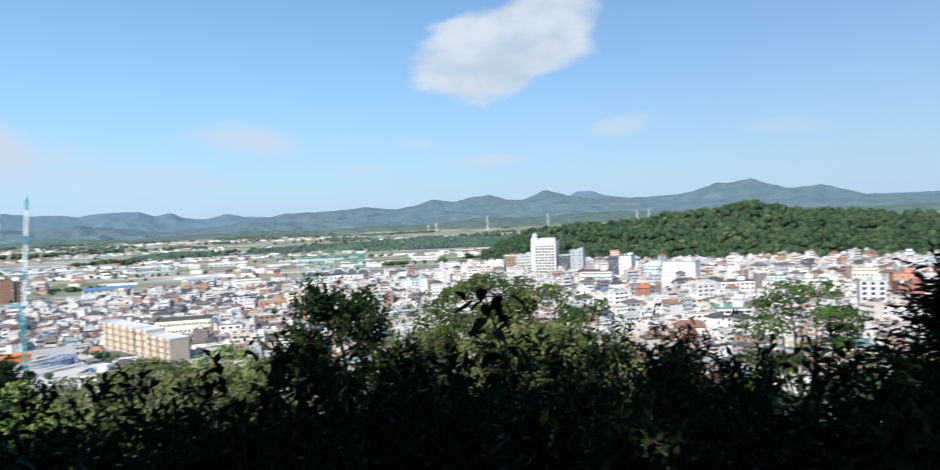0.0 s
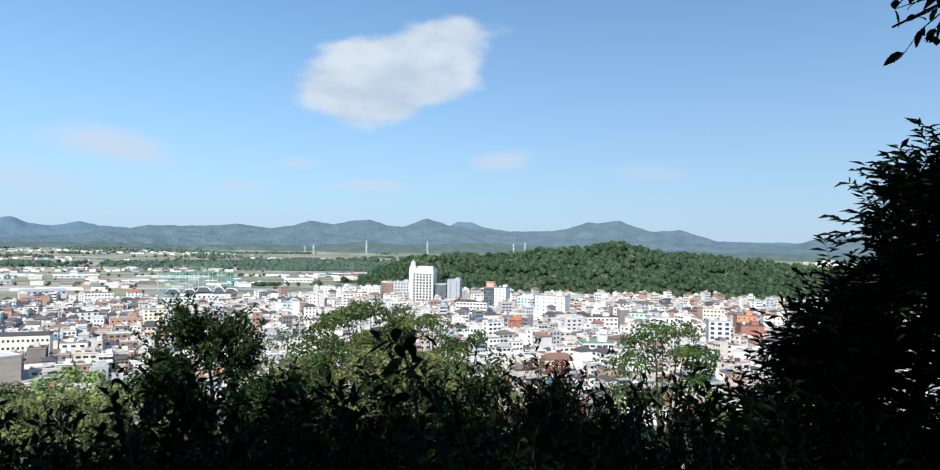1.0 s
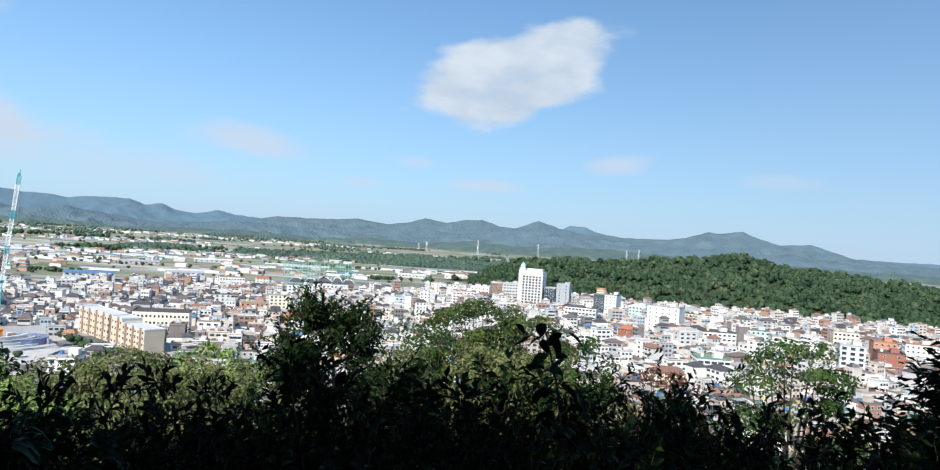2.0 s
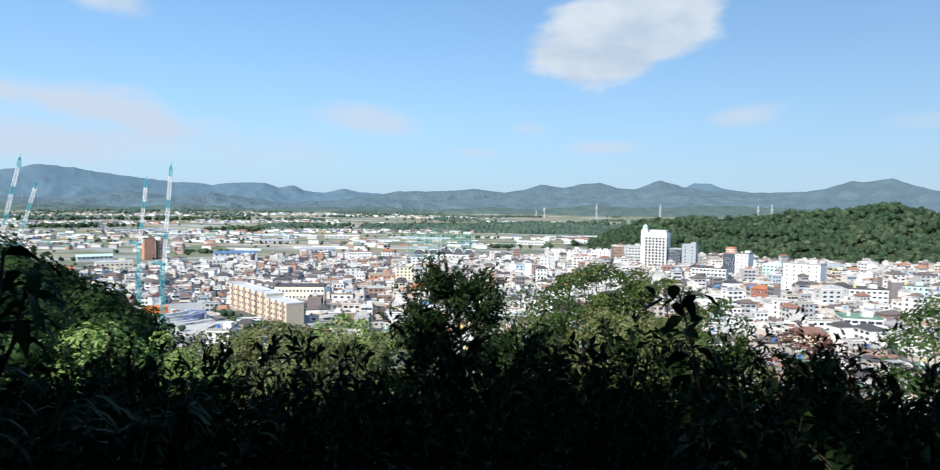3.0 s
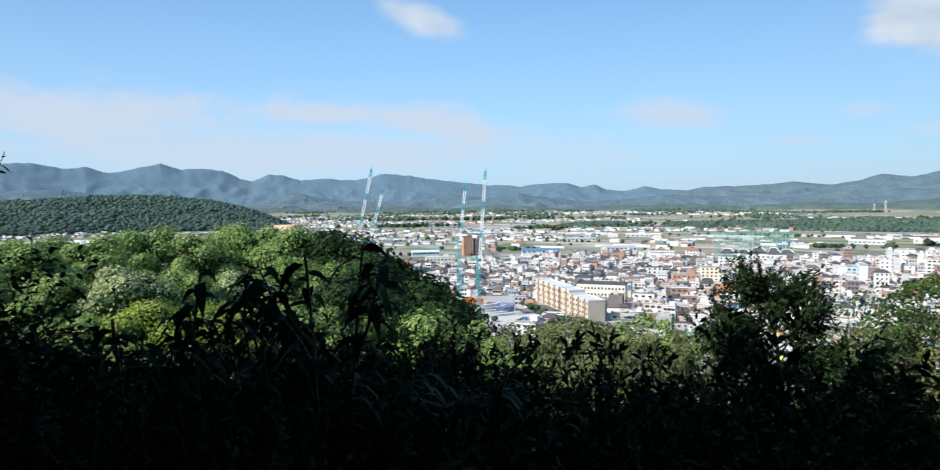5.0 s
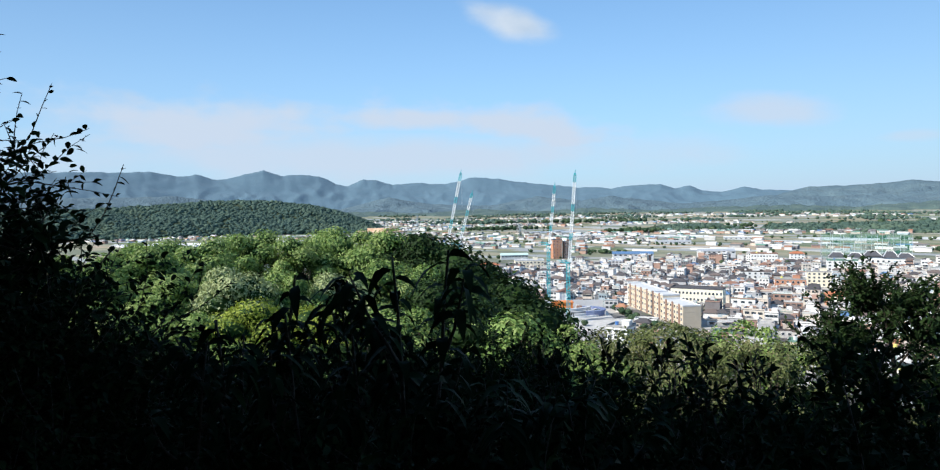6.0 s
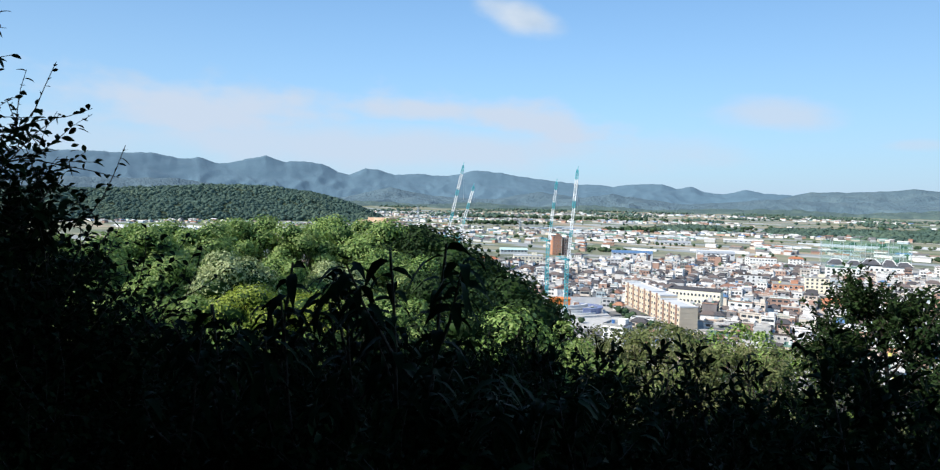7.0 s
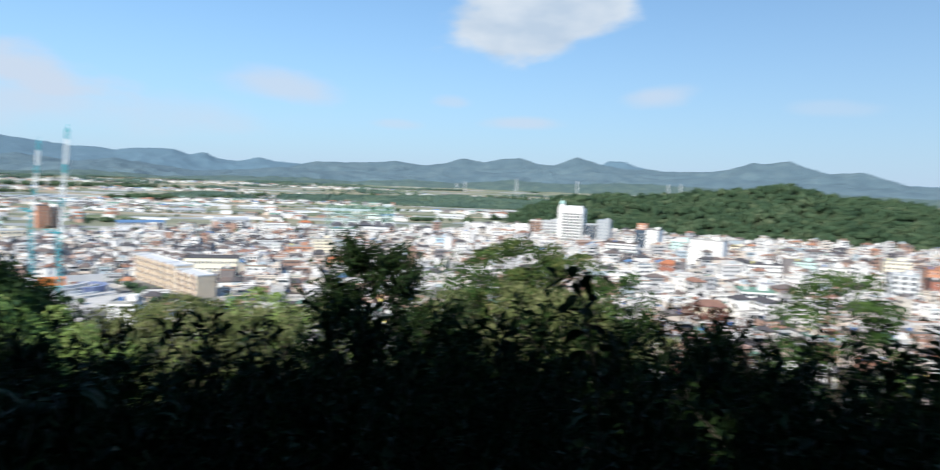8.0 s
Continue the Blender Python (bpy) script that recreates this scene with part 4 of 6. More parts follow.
def driving_range():
    b = thing("driving_range", face(-10.6, 935, 4), "green golf driving range net on tall poles", "net")
    claim(-10.6, 935, 52)
    W, D, H = 92, 70, 30
    for k in range(9):
        x = -W / 2 + k * W / 8
        for y in (-D / 2, D / 2):
            part("pole", Solid().drum(x, y, 0, 0.22, H, 6), M_METAL, b)
    for y in (-D / 2, D / 2):
        part("net", Solid().box(0, y + 0.6, 1, W, 0.06, H - 1.5), M_NET, b)
    for x in (-W / 2, W / 2):
        part("net", Solid().box(x + 0.6, 0, 1, 0.06, D, H - 1.5), M_NET, b)


def lattice(a, b, w, step, t, slots=(0,)):
    """A square lattice boom from a to b: four chords and zigzag bracing; slots alternate along it."""
    a, b = Vector(a), Vector(b)
    d = b - a
    n = max(2, int(d.length / step))
    u = d.cross(Vector((0, 1, 0)) if abs(d.normalized().y) < 0.9 else Vector((1, 0, 0))).normalized() * w / 2
    v = d.normalized().cross(u)
    s = Solid()
    c = [u + v, u - v, -u - v, -u + v]
    for k in range(n):
        p, q = a + d * (k / n), a + d * ((k + 1) / n)
        slot = slots[k * len(slots) // n]
        for i in range(4):
            s.bar(p + c[i], q + c[i], t, slot)
            s.bar(p + c[i], q + c[(i + 1) % 4], t * 0.7, slot)
            s.bar(p + c[i], p + c[(i + 1) % 4], t * 0.7, slot)
    return s


def crane(az, d, mast, jib, lean, label):
    """A luffing tower crane: mast, cab, raised jib, counter-jib, A-frame, hoist rope and hook."""
    b = thing("tower_crane", face(az, d), label, "crane", "cranes over the building site")
    claim(az, d, 7)
    part("mast", lattice((0, 0, -0.2), (0, 0, mast), 2.0, 2.6, 0.28), M_TEAL, b)
    part("footing", Solid().box(0, 0, -0.4, 5, 5, 1.2), M_CONC, b)
    part("slewing_ring", Solid().drum(0, 0, mast, 1.7, 0.9, 14), M_TEAL, b)
    part("cab", Solid().box(1.9, -0.6, mast + 0.9, 1.6, 2.0, 2.2), [M_WHITE], b)
    jx, jz = math.sin(radians(lean)) * jib, math.cos(radians(lean)) * jib
    boom = part("jib", lattice((0.8, 0, mast + 1), (0.8 + jx, 0, mast + 1 + jz), 1.5, 2.2, 0.26, (1, 1, 0, 1, 1, 0, 1, 1, 0)), [M_TEAL, M_WHITE], b, "steeply raised white and teal lattice jib")
    tail = part("counter_jib", lattice((-0.5, 0, mast + 1), (-6.5, 0, mast + 1.4), 1.5, 1.6, 0.2), M_TEAL, b)
    part("counterweight", Solid().box(-6.2, 0, mast - 0.8, 1.8, 2.4, 2.6), M_CONC, tail)
    part("rope", Solid().bar((1.4 + jx, 0, mast + jz), (1.4 + jx, 0, mast + jz * 0.55), 0.08), M_METAL, boom)
    part("jib_head", Solid().box(0.8 + jx, 0, mast + jz + 0.6, 1.2, 1.4, 1.6).bar((0.8 + jx, 0, mast + jz + 2), (1.3 + jx, 0, mast + jz + 4.2), 0.25), M_TEAL, boom)


def building_site():
    x, y = spot(-34.0, 425)
    claim(-34.0, 425, 36)
    claim(-31, 410, 22)
    b = thing("building_site", face(-34.0, 428, 6), "building site with concrete decks and formwork", "construction site")
    part("slab", Solid().box(0, 0, -0.3, 62, 44, 1.0), M_CONC, b)
    rng = random.Random(4)
    for k in range(48):
        px, py = rng.uniform(-29, 29), rng.uniform(-20, 19)
        part("formwork", Solid().box(px, py, 0.7, rng.uniform(2, 9), rng.uniform(1.2, 4), rng.uniform(0.4, 2.6), 0, rng.uniform(-0.2, 0.2)), rng.choice([M_CONC, P_PALE, P_BROWN, P_WHITE]), b)
    for k in range(26):
        part("column", Solid().box(-28 + (k % 13) * 4.6, -12 + (k // 13) * 17, 0.7, 0.7, 0.7, 3.2), M_CONC, b)
    inner = [(15 + 11 * math.cos(0.35 * k - 1.6), -4 + 9 * math.sin(0.35 * k - 1.6)) for k in range(10)]
    outer = [(15 + 14 * math.cos(0.35 * k - 1.6), -4 + 12 * math.sin(0.35 * k - 1.6)) for k in range(10)]
    s = Solid().prism(outer + inner[::-1], 0.7, 4.2)
    part("ramp_wall", s, M_TARP, b, "curved wall wrapped in blue sheet")
    part("core", Solid().box(2, 6, 0.7, 13, 8, 6.5).box(2, 6, 7.2, 14, 9, 0.4), M_ORANGE, b, "orange formwork core")
    for r, wd, z, h, mat in ((17, 2.2, 0.7, 4.6, P_PALE), (21, 1.6, 0.7, 3.2, M_CONC), (24.5, 1.4, 0.7, 2.2, P_PALE), (28, 1.2, 0.3, 1.5, P_WHITE)):
        arc = [radians(188 + 6 * k) for k in range(28)]
        ring = [(3 + r * math.cos(a), 2 + r * 0.8 * math.sin(a)) for a in arc] + [(3 + (r - wd) * math.cos(a), 2 + (r - wd) * 0.8 * math.sin(a)) for a in arc[::-1]]
        part("terrace_wall", Solid().prism(ring, z, z + h), mat, b, "curved stepped retaining wall")
    part("hoarding", Solid().box(0, 23, 0, 64, 0.4, 6).box(-32, 0, 0, 0.4, 46, 4), P_PALE, b)


long_sheds()
long_flats()
temple_hall()
driving_range()
building_site()
crane(-33.3, 400, 36.0, 53.0, 4.2, "teal tower crane with a raised jib over the site")
crane(-35.0, 462, 43.5, 40.0, 5.8, "slim teal tower crane with a steep jib")
crane(-44.0, 450, 45.0, 49.0, 12.0, "teal tower crane half hidden by trees")
crane(-42.9, 470, 44.0, 36.5, 15.0, "short-jibbed teal crane half hidden by trees")

claim(-25.5, 358, 12)
claim(-27.6, 364, 12)
claim(-23.4, 360, 12)


# ---- ordinary houses ----
def villa(kind, rng):
    """A flat-roofed house of two to four storeys."""
    w, d, fl = rng.uniform(7, 11), rng.uniform(6.5, 9), rng.choice([1, 2, 2, 2, 3])
    h = fl * 3.0
    b = thing("house", Matrix(), "plain low house with a flat parapet roof", "house", "houses of the town")
    part("wall", block_body(w, d, fl, 3.0, 0.08), M_WALL, b)
    part("roof", flat_roof(w, d, h, 0.8), M_ROOF, b)
    if kind % 3:
        part("stair_hut", Solid().box(w * 0.2, d * 0.15, h + 0.18, 3.4, 3.0, 2.4).box(w * 0.2, d * 0.15, h + 2.58, 3.8, 3.4, 0.18), M_WALL, b)
        part("water_tank", Solid().drum(-w * 0.25, d * 0.2, h + 0.18, 0.8, 1.5, 9), M_TANK, b)
    else:
        part("awning", Solid().box(0, d * 0.1, h + 2.4, w * 0.7, d * 0.6, 0.14).bar((-w * 0.3, -d * 0.15, h), (-w * 0.3, -d * 0.15, h + 2.4), 0.15).bar((w * 0.3, -d * 0.15, h), (w * 0.3, -d * 0.15, h + 2.4), 0.15), M_ROOF, b)
    windows(b, w, d, min(fl, 3), 3.0, 3, 1.3, 1.15, "f" if kind % 2 else "fl", 0, 0.9, 1)
    return b


def cottage(kind, rng):
    """A low house with a hipped tile roof."""
    w, d, h = rng.uniform(7.5, 10.5), rng.uniform(6.5, 8), rng.choice([3.0, 3.2, 5.4])
    b = thing("house", Matrix(), "low house with a hipped tile roof", "house", "houses of the town")
    part("wall", block_body(w, d, 1 if h < 4 else 2, h if h < 4 else h / 2), M_WALL, b)
    s = Solid().hip(0, 0, h, w + 1.4, d + 1.4, 2.2, 0, 0.4)
    s.hip(w * 0.22, -d * 0.35, h, w * 0.4, d * 0.5, 1.7, 0, 0.1)
    part("roof", s, M_TILE, b)
    windows(b, w, d, 1 if h < 4 else 2, 2.9, 3, 1.3, 1.1, "f")
    return b


def town():
    rng = random.Random(21)
    kinds = [villa(k, rng) for k in range(9)] + [cottage(k, rng) for k in range(5)]
    spots = []
    t = radians(13)
    for i in range(-125, 135):
        for j in range(20, 142):
            if i % 11 == 0 or j % 7 == 0:
                continue
            u, v = i * 9.2 + rng.uniform(-1.5, 1.5), j * 8.5 + rng.uniform(-1.4, 1.4)
            x, y = u * math.cos(t) - v * math.sin(t), u * math.sin(t) + v * math.cos(t)
            r, az = math.hypot(x, y), math.degrees(math.atan2(x, y))
            edge = np.interp(az, [-75, -45, -38, -20, -5, 3, 10, 60], [700, 700, 730, 880, 860, 905, 885, 885])
            start = np.interp(az, [-75, -48, -40, -30, -25, 0, 50], [400, 400, 430, 400, 300, 280, 280])
            if not (-74 < az < 50 and start < r < edge) or rng.random() < 0.06:
                continue
            if az < 0 and r > edge - 150 and rng.random() < 0.45:
                continue
            if any((x - a) ** 2 + (y - b) ** 2 < (c + 6) ** 2 for a, b, c in KEEP_OUT):
                continue
            spots.append((r, x, y, az, rng.choice((0, 90, 180, 270)) + 13 + rng.uniform(-5, 5) if rng.random() < 0.4 else 13 + rng.uniform(-9, 9), rng.random()))
    spots.sort()
    near = [s for s in spots if -46 < s[3] < 41][:290]
    far = sorted(set(spots) - set(near))
    used = set()
    for r, x, y, az, turn, q in near:
        k = int(q * 14)
        m = pose(x, y, 0, 0, 0, turn)
        if k not in used:
            used.add(k)
            kinds[k].matrix_basis = m
        else:
            copy_thing(kinds[k], m)
    for k in range(14):
        if k not in used:
            x, y = spot(-20 + 4 * k, 600)
            kinds[k].matrix_basis = pose(x, y, 0, 0, 0, 13)
    far_houses(far, rng)


def far_houses(far, rng):
    S = Solid()
    for r, x, y, az, turn, q in far:
        a = radians(turn)
        w, d = (rng.uniform(5.5, 9.2), rng.uniform(5, 7.6)) if rng.random() < (0.86 if az < 0 else 0.66) else (rng.uniform(10, 16), rng.uniform(7, 9.5))
        tall = rng.random()
        fl = 1 if tall < 0.22 else rng.choice([1, 1, 2, 2, 3] if az < -6 else [1, 2, 2, 3, 3, 4]) if tall < 0.93 or az < -8 else rng.choice([5, 6])
        h = fl * 3.0 + 0.3
        S.box(x, y, -0.5, w, d, h + 0.5, 0, a)
        c, s = math.cos(a), math.sin(a)

        def loc(px, py):
            return x + px * c - py * s, y + px * s + py * c
        if (fl == 1 and q < 0.75) or q < 0.25:
            W, D, rise = w + 1.2, d + 1.2, 2.2
            lo = [loc(px, py) for px, py in ((-W / 2, -D / 2), (W / 2, -D / 2), (W / 2, D / 2), (-W / 2, D / 2))]
            tops = [loc(-W * 0.2, 0), loc(W * 0.2, 0)]
            S.add([(*p, h) for p in lo] + [(*p, h + 0.2) for p in lo] + [(*p, h + rise) for p in tops],
                  [(3, 2, 1, 0), (0, 1, 5, 4), (1, 2, 6, 5), (2, 3, 7, 6), (3, 0, 4, 7), (4, 5, 9, 8), (6, 7, 8, 9), (5, 6, 9), (7, 4, 8)], 2)
        else:
            S.box(x, y, h, w + 0.3, d + 0.3, 0.25, 1, a)
            for px, py, bw, bd in ((0, -d / 2, w + 0.3, 0.25), (0, d / 2, w + 0.3, 0.25), (-w / 2, 0, 0.25, d - 0.3), (w / 2, 0, 0.25, d - 0.3)):
                S.box(*loc(px, py), h + 0.25, bw, bd, 0.7, 0, a)
            if q < 0.8:
                S.box(*loc(w * 0.2, d * 0.1), h + 0.25, 2.8, 2.6, 2.3, 0, a)
            # sheet awnings, boxes and tanks on the roof terrace
            for _ in range(rng.choice((1, 2, 3))):
                px, py, bw = rng.uniform(-0.34, 0.34) * w, rng.uniform(-0.34, 0.34) * d, rng.uniform(0.8, 3.2)
                S.box(*loc(px, py), h + 0.27, bw, rng.uniform(0.8, 2.4), rng.uniform(0.5, 2.0), rng.choice((0, 1, 1, 2)), a)
        if rng.random() < 0.5:
            S.box(*loc(rng.uniform(-0.2, 0.2) * w, -d / 2 - 1.0), 2.3, w * rng.uniform(0.4, 0.8), 2.0, 0.22, rng.choice((1, 2)), a)
        wide = rng.choice((1.2, 1.5, 2.0)) if w < 9.5 else 2.4
        for k in range(fl):
            for px in (-w * 0.31, 0.0, w * 0.31):
                S.box(*loc(px, -d / 2 - 0.02), k * 3.0 + 0.95, wide, 0.16, 1.35, 3, a)
            if q > 0.5:
                S.box(*loc(-w / 2 - 0.02, 0), k * 3.0 + 1.1, 0.16, 1.6, 1.3, 3, a)
    me = S.mesh("far_houses")
    tagged(link("far_houses", me, [M_WALL_I, M_ROOF_I, M_TILE_I, M_GLASS]), "crowd of low white and brick houses with flat roofs", "houses", kind="stuff")


town()


def plain_things():
    """Greenhouse tunnels, farm sheds and hamlets on the plain."""
    rng = random.Random(5)
    S, H = Solid(), Solid()
    n = 7
    for az, d, wide, deep in ((-52, 1350, 240, 120), (-60, 1500, 260, 140), (-46, 1500, 200, 110), (-42, 1250, 150, 70), (-30, 1250, 120, 60), (-24, 1450, 170, 70), (-17, 1250, 130, 50), (-12, 1350, 150, 60),
                              (-4, 1420, 160, 50), (-35, 1700, 200, 90), (-55, 1750, 260, 90), (-67, 1500, 260, 130), (-20, 1050, 110, 40), (-8, 1150, 110, 40), (2, 1500, 160, 60), (-27, 1020, 70, 36)):
        x0, y0 = spot(az, d)
        t = radians(rng.choice((8, 98)) if deep > 80 else 8)
        c, s = math.cos(t), math.sin(t)
        rows = int(deep / 8.5)
        for k in range(rows):
            if rng.random() < 0.25:
                continue
            L, off = wide * rng.uniform(0.4, 0.55), rng.uniform(-0.25, 0.25) * wide
            v = (k - rows / 2) * 8.5
            ring = [(math.cos(math.pi * i / (n - 1)) * 3.4, math.sin(math.pi * i / (n - 1)) * 2.7) for i in range(n)]
            vs = [(x0 + u * c - (v + q) * s, y0 + u * s + (v + q) * c, z - 0.1) for u in (off - L / 2, off + L / 2) for q, z in ring]
            S.add(vs, [(i, i + 1, n + i + 1, n + i) for i in range(n - 1)] + [tuple(range(n)), tuple(range(n, 2 * n))[::-1]])
    tagged(link("greenhouses", S.mesh("greenhouses"), [M_POLY]), "rows of pale plastic greenhouse tunnels on the plain", "greenhouse", kind="stuff")
    for az, d, spread, count in ((-42, 1150, 120, 34), (-30, 1550, 160, 40), (-20, 1650, 200, 44), (-12, 1620, 120, 24), (-38, 2150, 260, 60), (-48, 2050, 200, 40), (-26, 2250, 260, 46), (-8, 1100, 60, 10),
                                 (-55, 1150, 140, 22), (-62, 1050, 120, 20), (-33, 1050, 70, 14), (-16, 1120, 100, 18), (0, 1380, 100, 16), (-47, 2350, 200, 40), (-66, 1800, 200, 30), (-52, 900, 80, 12), (-24, 2900, 420, 60), (-34, 2750, 300, 50), (-12, 2750, 260, 30), (-45, 2600, 300, 50), (-3, 2350, 200, 26), (-40, 1400, 260, 46), (-50, 1650, 260, 50), (-28, 1300, 200, 34)):
        for _ in range(int(count * 1.9)):
            a, r = az + math.degrees(rng.gauss(0, 0.5) * spread / d), d + rng.gauss(0, 0.5) * 90
            x, y = spot(a, r)
            t, w, dd, h = radians(rng.uniform(-15, 25)), rng.uniform(7, 20), rng.uniform(6, 10), rng.uniform(3, 6)
            c, s = math.cos(t), math.sin(t)
            g = gz(x, y)
            H.box(x, y, g - 0.3, w, dd, h, 0, t)
            q = [(x + p * c - v * s, y + p * s + v * c) for p, v in ((-w / 2 - 0.4, -dd / 2 - 0.4), (w / 2 + 0.4, -dd / 2 - 0.4), (w / 2 + 0.4, dd / 2 + 0.4), (-w / 2 - 0.4, dd / 2 + 0.4), (-w / 2 - 0.4, 0), (w / 2 + 0.4, 0))]
            z = g + h - 0.3
            H.add([(*p, z) for p in q[:4]] + [(*p, z + 0.2) for p in q[:4]] + [(*p, z + 2) for p in q[4:]],
                  [(3, 2, 1, 0), (0, 1, 5, 4), (1, 2, 6, 5), (2, 3, 7, 6), (3, 0, 4, 7), (4, 5, 9, 8), (6, 7, 8, 9), (5, 6, 9), (7, 4, 8)], 1)
    tagged(link("farm_sheds", H.mesh("farm_sheds"), [M_WALL_I, M_ROOF_I]), "scattered farmhouses and sheds on the plain", "houses", kind="stuff")
    for az, d, h in ((-2.1, 2900, 34), (-1.4, 2850, 46), (3.1, 2880, 66), (8.4, 2860, 66), (16.0, 2800, 66), (17.0, 2820, 72), (-46.5, 2100, 42), (-37.5, 1500, 30)):
        b = thing("pylon", face(az, d, 30, gz(*spot(az, d)) - 0.3), "grey steel lattice power pylon", "pylon", "power pylons")
        s = Solid()
        for sx, sy in ((-1, -1), (1, -1), (1, 1), (-1, 1)):
            s.bar((sx * 4, sy * 4, 0), (sx * 0.8, sy * 0.8, h), 0.6)
        for k in range(7):
            w0 = 4 - 3.2 * k / 7
            s.bar((-w0, -w0, h * k / 7), (w0 - 0.45, -w0 + 0.45, h * (k + 1) / 7), 0.5).bar((w0, -w0, h * k / 7), (-w0 + 0.45, -w0 + 0.45, h * (k + 1) / 7), 0.5)
        part("mast", s, M_METAL, b)
        for k in (0.68, 0.8, 0.92):
            part("arm", Solid().bar((-7, 0, h * k), (7, 0, h * k), 0.8), M_METAL, b)
    for k, (az, w, h) in enumerate(((39.5, 12, 11), (40.3, 24, 12), (41.2, 34, 17))):
        office("white apartment slab beyond the wood", az, 1850, w, 16, 34 + h, P_WHITE, 6, 12, 5, 2.4, 1.8, "f", hut=False, name="apartment_block")
    x, y = spot(-49.6, 1790)
    s = Solid()
    s.prism([(x - 70, y - 30), (x + 75, y - 36), (x + 90, y + 10), (x + 10, y + 42), (x - 60, y + 20)], -0.5, 9)
    s.prism([(x - 40, y - 18), (x + 40, y - 20), (x + 30, y + 20), (x - 20, y + 20)], 9, 16)
    tagged(link("quarry_bank", s.mesh("quarry_bank"), [material("bare_earth", [(0.3, (0.45, 0.30, 0.20)), (0.7, (0.62, 0.46, 0.33))], 0.06, 0.95, 0.5)]), "bare pinkish earth bank cut into the plain", "ground", kind="structure")


plain_things()


def retaining_wall():
    """A long low concrete wall with a coping along the road below the flats."""
    s = Solid().box(0, 0, -0.5, 58, 0.8, 2.6)
    tagged(part("retaining_wall", s, M_CONC, None, "", face(-25.5, 362, -8)), "long pale concrete retaining wall along the road", "wall", kind="structure")
    s = Solid().box(0, -5.5, -0.3, 90, 7, 0.36)
    tagged(part("road", s, material("asphalt", [(0.3, (0.10, 0.10, 0.10)), (0.7, (0.16, 0.155, 0.15))], 0.5, 0.9, 0.2), None, "", face(-25.5, 362, -8)), "grey asphalt road below the flats", "road", kind="structure")


retaining_wall()
tagged(part("pavement", Solid().box(0, 0, -0.3, 36, 46, 0.36), M_CONC, None, "", face(-30.4, 392, -12)), "pale concrete yard beside the building site", "pavement", kind="structure")

# ---- plants near the stand ----
def unit(a):
    return a / np.maximum(np.linalg.norm(a, axis=-1, keepdims=True), 1e-9)


def leaves_mesh(name, pos, axis, size, wide, rng, rich=False, droop=0.0, outward=None):
    """One mesh of many leaves: folded lozenges, or, rich, curved blades with a midrib."""
    n = len(pos)
    axis = unit(axis)
    faces = np.array([0, 0, 1.0]) if outward is None else outward * 1.5 + np.array([0, 0, 0.35])
    side = unit(np.cross(axis, rng.normal(size=(n, 3)) * 0.6 + faces))
    up = np.cross(side, axis)
    L = (size * rng.uniform(0.65, 1.25, n))[:, None]
    W = L * wide
    if not rich:
        lift = up * W * 0.22
        mid = pos + axis * L * 0.45
        V = np.stack([pos, mid + side * W * 0.5 + lift, pos + axis * L - up * L * droop, mid - side * W * 0.5 + lift], 1).reshape(-1, 3)
        b = np.arange(n)[:, None] * 4
        F = np.concatenate([b + [0, 1, 2], b + [0, 2, 3]], 1).reshape(-1, 3)
        return mesh_np(name, V, F)
    st = np.array([0, 0.22, 0.5, 0.78, 1.0])
    wd = np.array([0.06, 0.8, 1.0, 0.62, 0.03])
    rows = []
    for s, w in zip(st, wd):
        c = pos + axis * L * s * (1 - 0.25 * droop * s) - np.array([0, 0, 1.0]) * L * droop * s * s
        rows += [c - side * W * w * 0.5 + up * W * 0.16 * w, c, c + side * W * w * 0.5 + up * W * 0.16 * w]
    V = np.stack(rows, 1).reshape(-1, 3)
    b = np.arange(n)[:, None] * 15
    quads = []
    for k in range(4):
        for j in range(2):
            quads.append(b + [k * 3 + j, k * 3 + j + 1, k * 3 + j + 4, k * 3 + j + 3])
    F = np.stack(quads, 1).reshape(-1, 4)
    return mesh_np(name, V, F, True)


def tubes_mesh(name, tubes, sides=6):
    """Tapered tubes along polylines: (points, radii) each."""
    VV, FF, o = [], [], 0
    ang = np.arange(sides) / sides * 2 * np.pi
    for P, R in tubes:
        P, R = np.asarray(P, float), np.asarray(R, float)
        D = unit(np.gradient(P, axis=0))
        ref = np.array([0.31, 0.95, 0.1]) if abs(D[0, 2]) > 0.5 else np.array([0.1, 0.2, 0.97])
        U = unit(np.cross(D, ref))
        W = np.cross(D, U)
        ring = P[:, None] + R[:, None, None] * (U[:, None] * np.cos(ang)[None, :, None] + W[:, None] * np.sin(ang)[None, :, None])
        VV.append(ring.reshape(-1, 3))
        m = len(P)
        i, j = np.meshgrid(np.arange(m - 1), np.arange(sides), indexing="ij")
        FF.append(np.stack([i * sides + j, i * sides + (j + 1) % sides, (i + 1) * sides + (j + 1) % sides, (i + 1) * sides + j], -1).reshape(-1, 4) + o)
        o += m * sides
    return mesh_np(name, np.concatenate(VV), np.concatenate(FF), True)


def limb_line(rng, p, d, length, n=5, wander=0.18, lift=0.0):
    pts, p, d = [np.array(p, float)], np.array(p, float), np.array(d, float)
    for _ in range(n - 1):
        d = unit(d + rng.normal(size=3) * wander + np.array([0, 0, lift]))
        p = p + d * length / (n - 1)
        pts.append(p)
    return np.array(pts)


